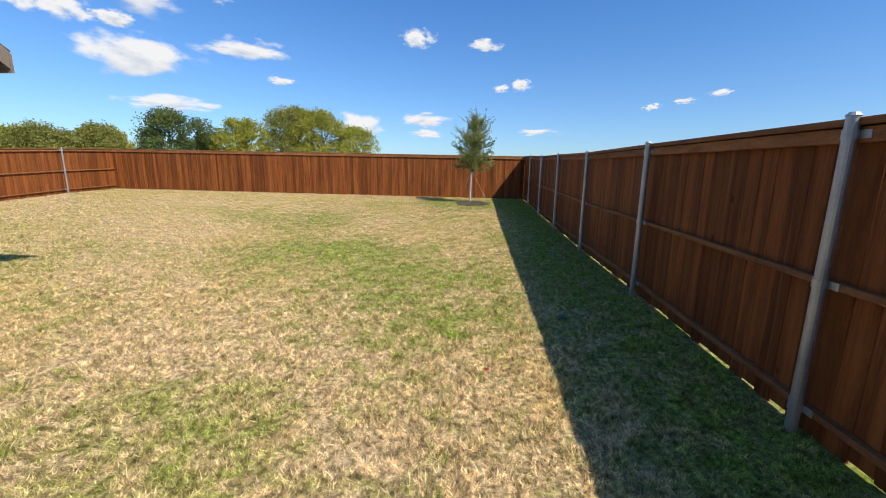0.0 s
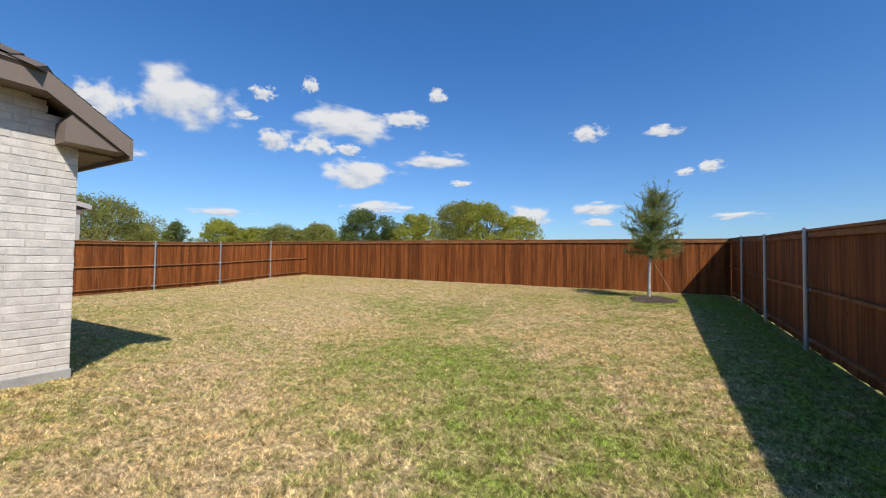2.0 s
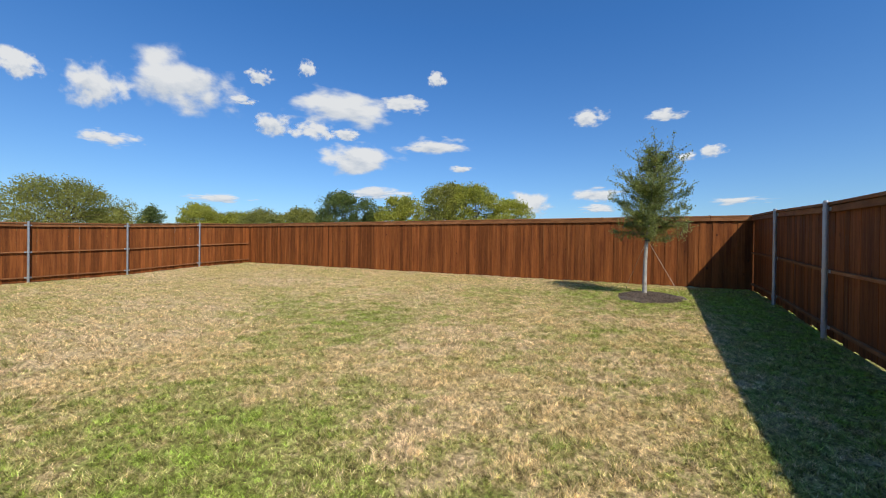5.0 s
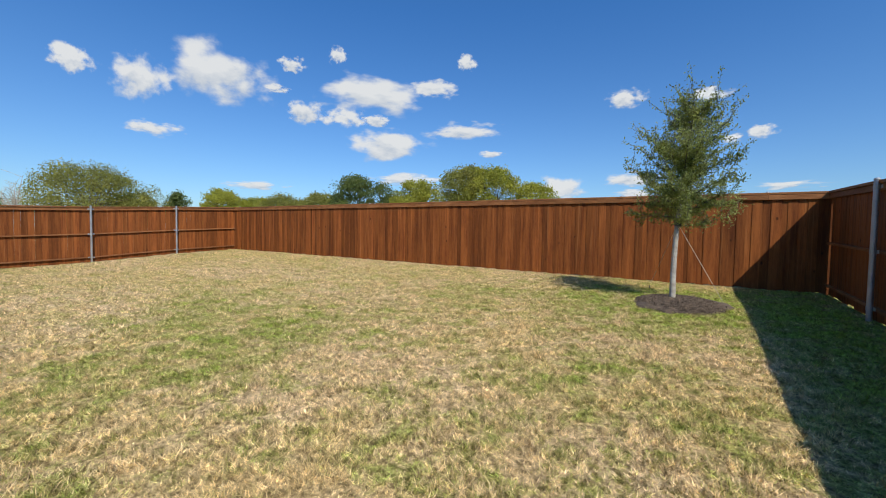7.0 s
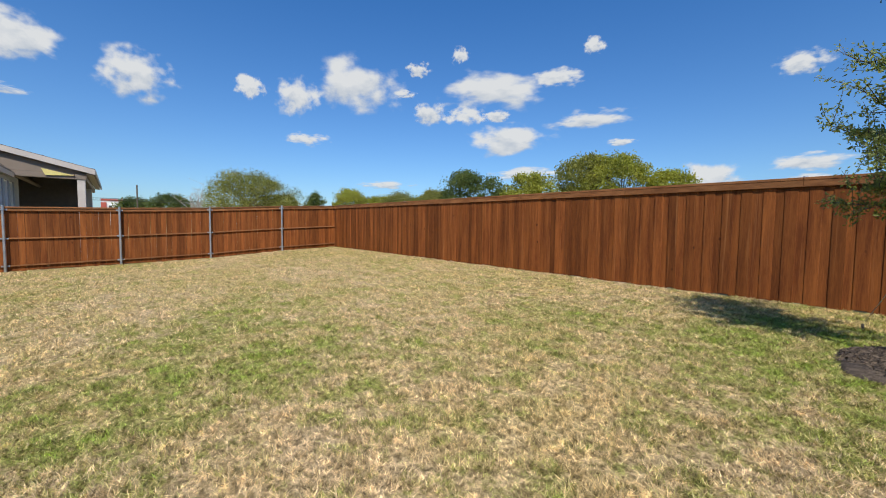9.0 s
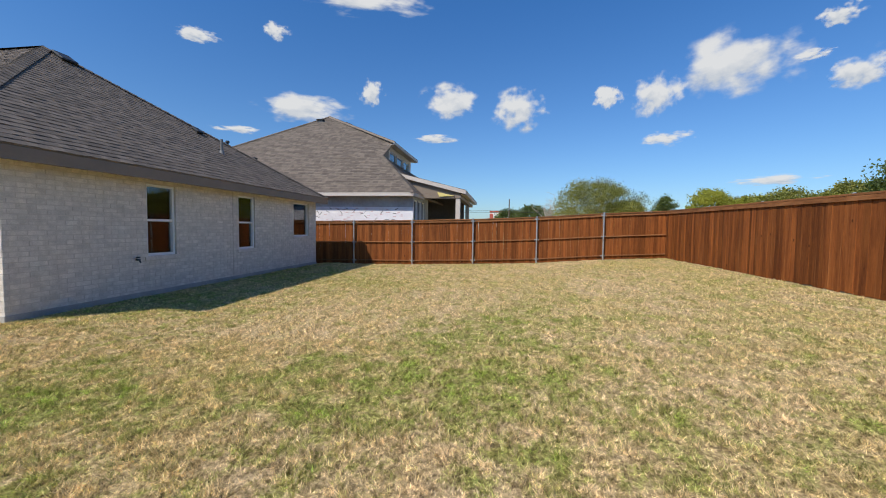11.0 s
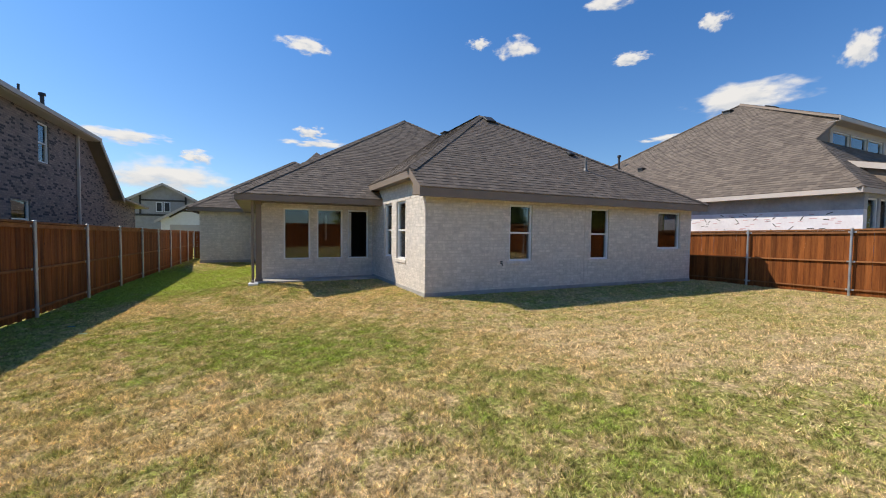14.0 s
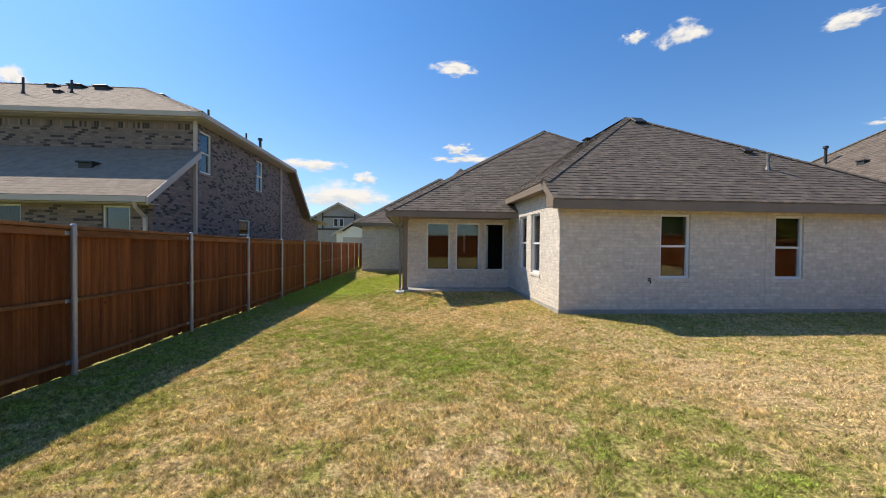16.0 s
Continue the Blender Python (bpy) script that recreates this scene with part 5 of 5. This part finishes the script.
# pole, wires and the red and white building far off
px, py = -0.3 + math.sin(radians(-87.6)) * 80, 10.0 + math.cos(radians(-87.6)) * 80
pole = thing("utility_pole", (px, py, ground_z(px, py)), "dark wooden utility pole with wires", "utility pole")
bm = bmesh.new()
rod(bm, (px, py, 0.5), (px, py, 7.9), 0.13, 0.10, n=8)
part("pole", bm, BARK_D, pole)
for z in (5.6, 5.3):
    bm = bmesh.new()
    rod(bm, (px, py - 60, z - 0.6), (px, py, z), 0.035, n=5), rod(bm, (px, py, z), (px - 10, py + 90, z - 0.3), 0.035, n=5)
    part("wire", bm, DARK, pole)
bx, by = -0.3 + math.sin(radians(-90.2)) * 170, 10.0
shed = thing("commercial_building", (bx, by, 1.0), "small far white building with red roof edge", "building")
bm = bmesh.new()
box(bm, (bx - 5, by - 2.6, 0.9), (bx + 5, by + 4.0, 8.7))
part("wall", bm, WHITE, shed)
bm = bmesh.new()
box(bm, (bx - 5.2, by - 2.8, 8.7), (bx + 5.2, by + 4.2, 9.3)), box(bm, (bx + 4.6, by - 2.8, 0.9), (bx + 5.3, by - 1.4, 8.2))
part("roof", bm, REDWALL, shed)
for k in range(2):
    bm = bmesh.new()
    box(bm, (bx + 4.98, by - 0.9 + k * 1.5, 5.2), (bx + 5.06, by - 0.1 + k * 1.5, 7.2))
    part("window", bm, DARK, shed)


# ---- houses at the far end of the side yard ----
def far_house(x, y, w, d, eave, ridge, label, wall_mat, roof_mat, gable=True):
    root = thing("house", (x, y, 0.3), label, "house", "neighbouring houses")
    bm = bmesh.new()
    box(bm, (x - w / 2, y - d, 0.2), (x + w / 2, y, eave))
    if gable:
        v = [[bm.verts.new((x + s * w / 2 * k, q, z)) for s, k, z in ((-1, 1, eave), (1, 1, eave), (1, 0, ridge - 0.1))] for q in (y, y - 0.2)]
        bm.faces.new(v[0]), bm.faces.new(v[1])
    part("wall", bm, wall_mat, root)
    o = 0.5
    k = (ridge - eave) / (w / 2)
    for s in (-1, 1):
        pts = [(x + s * (w / 2 + o), y + o, eave - k * o), (x + s * (w / 2 + o), y - d, eave - k * o), (x, y - d, ridge), (x, y + o, ridge)]
        if not gable:
            pts = [(x + s * (w / 2 + o), y + o, eave), (x + s * (w / 2 + o), y - d, eave), (x, y - d, ridge), (x, y - w / 2, ridge)]
        roof_plane(root, pts, roof_mat, 41, 0.5, 0.3)
        if gable:
            board_between(root, "rake_board", (x + s * (w / 2 + o), y + o, eave - k * o), (x, y + o, ridge), 0.28, 0.08, FASCIA_TAN)
    if not gable:
        roof_plane(root, [(x - w / 2 - o, y + o, eave), (x + w / 2 + o, y + o, eave), (x, y - w / 2, ridge)], roof_mat, 42, 0.5, 0.3)
    return root


fh = far_house(8.6, -45.0, 8.2, 12, 5.4, 7.7, "far half-timbered two-storey house with grey gable roof", STUCCO, SHINGLE_N)
for i, (x0, x1, z0, z1) in enumerate(((5.2, 5.4, 3.9, 5.6), (11.8, 12.0, 3.9, 5.6), (6.2, 6.4, 3.9, 6.2), (10.8, 11.0, 3.9, 6.2), (4.5, 12.7, 3.7, 3.95), (6.2, 11.0, 5.5, 5.7))):
    bm = bmesh.new()
    box(bm, (x0, -45.0, z0), (x1, -44.92, z1))
    part("timber", bm, TIMBER, fh)
for o in ((7.9, 8.55, 4.2, 5.4), (8.7, 9.35, 4.2, 5.4), (4.9, 6.0, 1.4, 3.0)):
    bm = bmesh.new()
    box(bm, (o[0], -45.0, o[2]), (o[1], -44.95, o[3]))
    win = part("window", bm, WHITE, fh)
    bm = bmesh.new()
    box(bm, (o[0] + 0.08, -44.96, o[2] + 0.08), (o[1] - 0.08, -44.93, o[3] - 0.08))
    part("pane", bm, DARK, win)
gh = far_house(4.6, -37.0, 5.6, 8, 3.3, 5.0, "far white garage with dark gable trim", WHITE, SHINGLE_N)
for a, b in (((2.6, 3.4), (4.6, 4.7)), ((6.6, 3.4), (4.6, 4.7)), ((3.6, 4.1), (5.6, 4.1))):
    bm = bmesh.new()
    rod(bm, (a[0], -36.94, a[1]), (b[0], -36.94, b[1]), 0.09, n=4)
    part("timber", bm, TIMBER, gh)
bm = bmesh.new()
box(bm, (2.6, -37.0, 0.3), (6.6, -36.95, 2.6))
part("garage_door", bm, FASCIA_TAN, gh, "beige garage door")


# ---- clouds, far sheets over the horizon ----
def cloud_material():
    m, nt, p = nodes_of("cloud")
    nt.nodes.remove(p)
    tc = nt.nodes.new("ShaderNodeTexCoord")
    oi = nt.nodes.new("ShaderNodeObjectInfo")
    off = nt.nodes.new("ShaderNodeVectorMath")
    off.operation = "ADD"
    cmb = nt.nodes.new("ShaderNodeCombineXYZ")
    nt.links.new(maths(nt, "MULTIPLY", oi.outputs["Random"], 90.0), cmb.inputs[2])
    sc = nt.nodes.new("ShaderNodeVectorMath")
    sc.operation = "MULTIPLY"
    nt.links.new(tc.outputs["Object"], sc.inputs[0])
    sc.inputs[1].default_value = (0.85, 0.66, 1.0)
    nt.links.new(sc.outputs[0], off.inputs[0])
    nt.links.new(cmb.outputs[0], off.inputs[1])
    coarse, fine = noise_tex(nt, off.outputs[0], 1.7, 3, 0.55), noise_tex(nt, off.outputs[0], 3.6, 4, 0.52)
    ln = nt.nodes.new("ShaderNodeVectorMath")
    ln.operation = "LENGTH"
    nt.links.new(tc.outputs["Object"], ln.inputs[0])
    body = maths(nt, "SUBTRACT", 0.72, ln.outputs["Value"])
    field = maths(nt, "ADD", body, maths(nt, "ADD", maths(nt, "MULTIPLY", maths(nt, "SUBTRACT", coarse, 0.5), 1.35), maths(nt, "MULTIPLY", maths(nt, "SUBTRACT", fine, 0.5), 1.0)))
    k = nt.nodes.new("ShaderNodeMapRange")
    k.interpolation_type = "SMOOTHSTEP"
    nt.links.new(field, k.inputs[0])
    k.inputs[1].default_value, k.inputs[2].default_value = -0.05, 0.44
    edge = nt.nodes.new("ShaderNodeMapRange")
    edge.interpolation_type = "SMOOTHSTEP"
    nt.links.new(ln.outputs["Value"], edge.inputs[0])
    edge.inputs[1].default_value, edge.inputs[2].default_value = 0.78, 1.0
    edge.inputs[3].default_value, edge.inputs[4].default_value = 1.0, 0.0
    alpha = maths(nt, "MULTIPLY", maths(nt, "MULTIPLY", k.outputs[0], edge.outputs[0]), 0.97)
    sep = nt.nodes.new("ShaderNodeSeparateXYZ")
    nt.links.new(tc.outputs["Object"], sep.inputs[0])
    # white sunlit tops and grey-blue shaded undersides are painted into the cloud colour
    painted_shading = maths(nt, "ADD", maths(nt, "MULTIPLY", sep.outputs[1], 0.45), maths(nt, "MULTIPLY", fine, 1.0))
    col = ramp(nt, painted_shading, [(0.15, (0.60, 0.67, 0.78)), (0.55, (0.94, 0.95, 0.97))])
    # the sheets glow by themselves in place of sunlight on them
    em = nt.nodes.new("ShaderNodeEmission")
    nt.links.new(col, em.inputs[0])
    em.inputs[1].default_value = 0.82
    tr = nt.nodes.new("ShaderNodeBsdfTransparent")
    mx = nt.nodes.new("ShaderNodeMixShader")
    nt.links.new(alpha, mx.inputs[0])
    nt.links.new(tr.outputs[0], mx.inputs[1])
    nt.links.new(em.outputs[0], mx.inputs[2])
    nt.links.new(mx.outputs[0], nt.nodes["Material Output"].inputs[0])
    return m


CLOUD = cloud_material()
# azimuth from +y towards +x, height over the horizon, width and height, all in degrees
CLOUDS_FIELD = [(-75.9, 17.0, 3.3, 2.5), (-70.0, 16.7, 5.9, 4.6), (-61.6, 18.8, 11.5, 6.1), (-68.9, 11.5, 5.2, 1.8), (-55.6, 18.1, 3.5, 1.0), (-47.8, 22.9, 2.3, 2.1),
                (-44.3, 18.4, 15.5, 4.9), (-52.2, 15.8, 4.9, 3.1), (-47.3, 15.4, 5.5, 2.9), (-34.3, 19.6, 6.8, 2.4), (-29.7, 23.0, 2.7, 1.9), (-40.8, 12.2, 11.0, 4.1),
                (-42.5, 15.4, 3.7, 1.5), (-29.7, 14.3, 10.2, 2.4), (-26.1, 11.2, 3.8, 0.9), (-8.3, 17.3, 4.9, 2.4), (0.7, 16.7, 4.4, 1.5), (3.0, 11.4, 2.2, 1.0)]
CLOUDS_LOW = [(5.6, 11.8, 3.2, 1.5), (-16.8, 6.2, 7.3, 3.8), (-7.1, 7.3, 7.0, 1.8), (-7.4, 5.4, 6.2, 1.2), (8.5, 5.8, 6.3, 0.9), (-58.4, 5.9, 7.8, 1.1), (-38.3, 7.5, 9.4, 1.8),
              (-53.7, 21.2, 3.1, 1.8), (22.0, 8.5, 2.2, 0.8), (25.5, 9.0, 2.6, 0.7), (29.0, 9.6, 2.6, 0.7)]
CLOUDS_HOUSE = [(-117.7, 15.6, 11.6, 3.5), (-108.4, 18.3, 3.3, 2.9), (-97.1, 17.5, 7.7, 4.1), (-87.1, 16.4, 7.1, 4.7), (-99.2, 12.7, 5.8, 1.2), (-131.9, 28.7, 6.3, 2.2),
                (-144.8, 24.7, 5.4, 2.7), (-120.9, 24.1, 3.0, 1.8), (-129.6, 22.0, 4.2, 1.4), (-109.6, 28.7, 15.2, 3.2), (-150.0, 25.4, 2.9, 1.4), (-125.6, 12.2, 5.1, 0.9),
                (-174.3, 23.8, 5.9, 2.0), (-173.5, 13.5, 3.9, 1.5), (-172.6, 12.1, 7.8, 1.2), (166.1, 10.5, 8.3, 1.7), (173.1, 9.0, 4.1, 1.6), (170.3, 6.5, 14.7, 4.7), (136.7, 15.6, 2.2, 2.0), (157.0, 8.0, 9.0, 2.4)]
cloud_mesh = bpy.data.meshes.new("cloud")
cloud_mesh.from_pydata([(-1, -1, 0), (1, -1, 0), (1, 1, 0), (-1, 1, 0)], [], [(0, 1, 2, 3)])
cloud_mesh.materials.append(CLOUD)
for az, el, w, h in CLOUDS_FIELD + CLOUDS_LOW + CLOUDS_HOUSE:
    far = 2600.0
    c = Vector((math.sin(radians(az)) * math.cos(radians(el)), math.cos(radians(az)) * math.cos(radians(el)), math.sin(radians(el)))) * far
    ob = new("cloud", cloud_mesh)
    z = -c.normalized()
    x = Vector((0, 0, 1)).cross(z).normalized()
    y = z.cross(x)
    ob.matrix_world = Matrix.Translation(c) @ Matrix((x, y, z)).transposed().to_4x4() @ Matrix.Diagonal((far * math.tan(radians(w / 2)) * 1.35, far * math.tan(radians(h / 2)) * 1.45, 1, 1))
    tagged(ob, "small white fair-weather cloud in blue sky", "cloud", kind="structure")

# ---- litter in the lawn ----
def litter(x, y, size, mat, label, seed):
    r = random.Random(seed)
    bm = bmesh.new()
    n = 5
    g = [[bm.verts.new((x + size * (i / n - 0.5) * 1.8, y + size * (j / n - 0.5) * 0.7, ground_z(x, y) + 0.035 + r.uniform(0, 0.02))) for i in range(n + 1)] for j in range(n + 1)]
    for j in range(n):
        for i in range(n):
            if (i, j) not in ((0, 0), (n - 1, n - 1)):
                bm.faces.new((g[j][i], g[j][i + 1], g[j + 1][i + 1], g[j + 1][i]))
    bmesh.ops.solidify(bm, geom=bm.faces[:], thickness=0.002)
    ob = part("litter", bm, mat, None, label)
    tagged(ob, category="litter")


litter(0.40, 5.60, 0.05, GREEN_PAPER, "crumpled pale green scrap lying in the grass", 1)
litter(-0.02, 3.78, 0.022, RED_BIT, "tiny red scrap lying in the grass", 2)
litter(0.77, 4.88, 0.05, BLUE_BIT, "small blue scrap lying in the shaded grass", 3)


# ---- grass blades ----
GX, GY = np.arange(-17.0, 2.6, 0.25), np.arange(-11.0, 18.6, 0.25)
GZ = np.array([[ground_z(a, b) for a in GX] for b in GY])


def grid(x, y):
    """The ground's height at many places at once."""
    u, v = (x - GX[0]) / 0.25, (y - GY[0]) / 0.25
    i, j = u.astype(int), v.astype(int)
    u, v = u - i, v - j
    return (GZ[j, i] * (1 - u) + GZ[j, i + 1] * u) * (1 - v) + (GZ[j + 1, i] * (1 - u) + GZ[j + 1, i + 1] * u) * v


def grass(name, count, area, height, seed, width=0.006):
    """Short blades as one mesh over a stretch of the lawn, left out under the house and the mulch."""
    r = np.random.RandomState(seed)
    x0, x1, y0, y1 = area
    x, y = r.uniform(x0, x1, count), r.uniform(y0, y1, count)
    clump = np.zeros(count)
    for _ in range(9):
        a, k = r.uniform(0, np.pi), r.uniform(5.0, 34.0)
        clump += np.sin((x * np.cos(a) + y * np.sin(a)) * k + r.uniform(0, 6.3)) / 6.0
    clump = np.clip(0.5 + clump, 0, 1)
    keep = r.uniform(0, 1, count) < 0.45 + 0.55 * clump
    keep &= ~((x < -5.34) & (y < 4.83)) & ~((x < -1.78) & (y < 1.02)) & ~((x < 0.48) & (y < -7.48)) & (np.hypot(x - TREE[0] - 0.08, y - TREE[1] + 0.12) > 0.56)
    x, y, clump = x[keep], y[keep], clump[keep]
    n = len(x)
    z = grid(x, y)
    base = np.stack([x, y, z - 0.004], 1)
    a = r.uniform(0, 2 * np.pi, n)
    side = np.stack([np.cos(a), np.sin(a), np.zeros(n)], 1) * (width * r.uniform(0.6, 1.3, n))[:, None]
    h = height * r.uniform(0.35, 1.2, n) * (0.6 + 0.7 * clump)
    b = r.uniform(0, 2 * np.pi, n)
    lean = np.stack([np.cos(b), np.sin(b), np.zeros(n)], 1) * (h * r.uniform(0.3, 1.9, n))[:, None]
    tip = base + lean
    tip[:, 2] += h
    v = np.stack([base - side, base + side, tip], 1).reshape(-1, 3)
    me = bpy.data.meshes.new(name)
    me.vertices.add(3 * n), me.loops.add(3 * n), me.polygons.add(n)
    me.vertices.foreach_set("co", v.ravel())
    me.loops.foreach_set("vertex_index", np.arange(3 * n, dtype=np.int32))
    me.polygons.foreach_set("loop_start", np.arange(0, 3 * n, 3, dtype=np.int32))
    me.update(calc_edges=True)
    me.materials.append(BLADE)
    ob = new(name, me)
    tagged(ob, "short dormant turf, straw and green blades mixed", "grass", kind="stuff")
    return ob


grass("grass", 1750000, (-5.5, 1.78, 0.8, 15.0), 0.030, 11, 0.0038)
grass("grass", 560000, (-16.2, -5.5, 4.8, 17.7), 0.034, 12, 0.006)
grass("grass", 170000, (-5.5, 1.78, 15.0, 17.7), 0.032, 13, 0.005)
grass("grass", 120000, (-2.0, 1.78, -10.0, 0.8), 0.034, 14, 0.006)
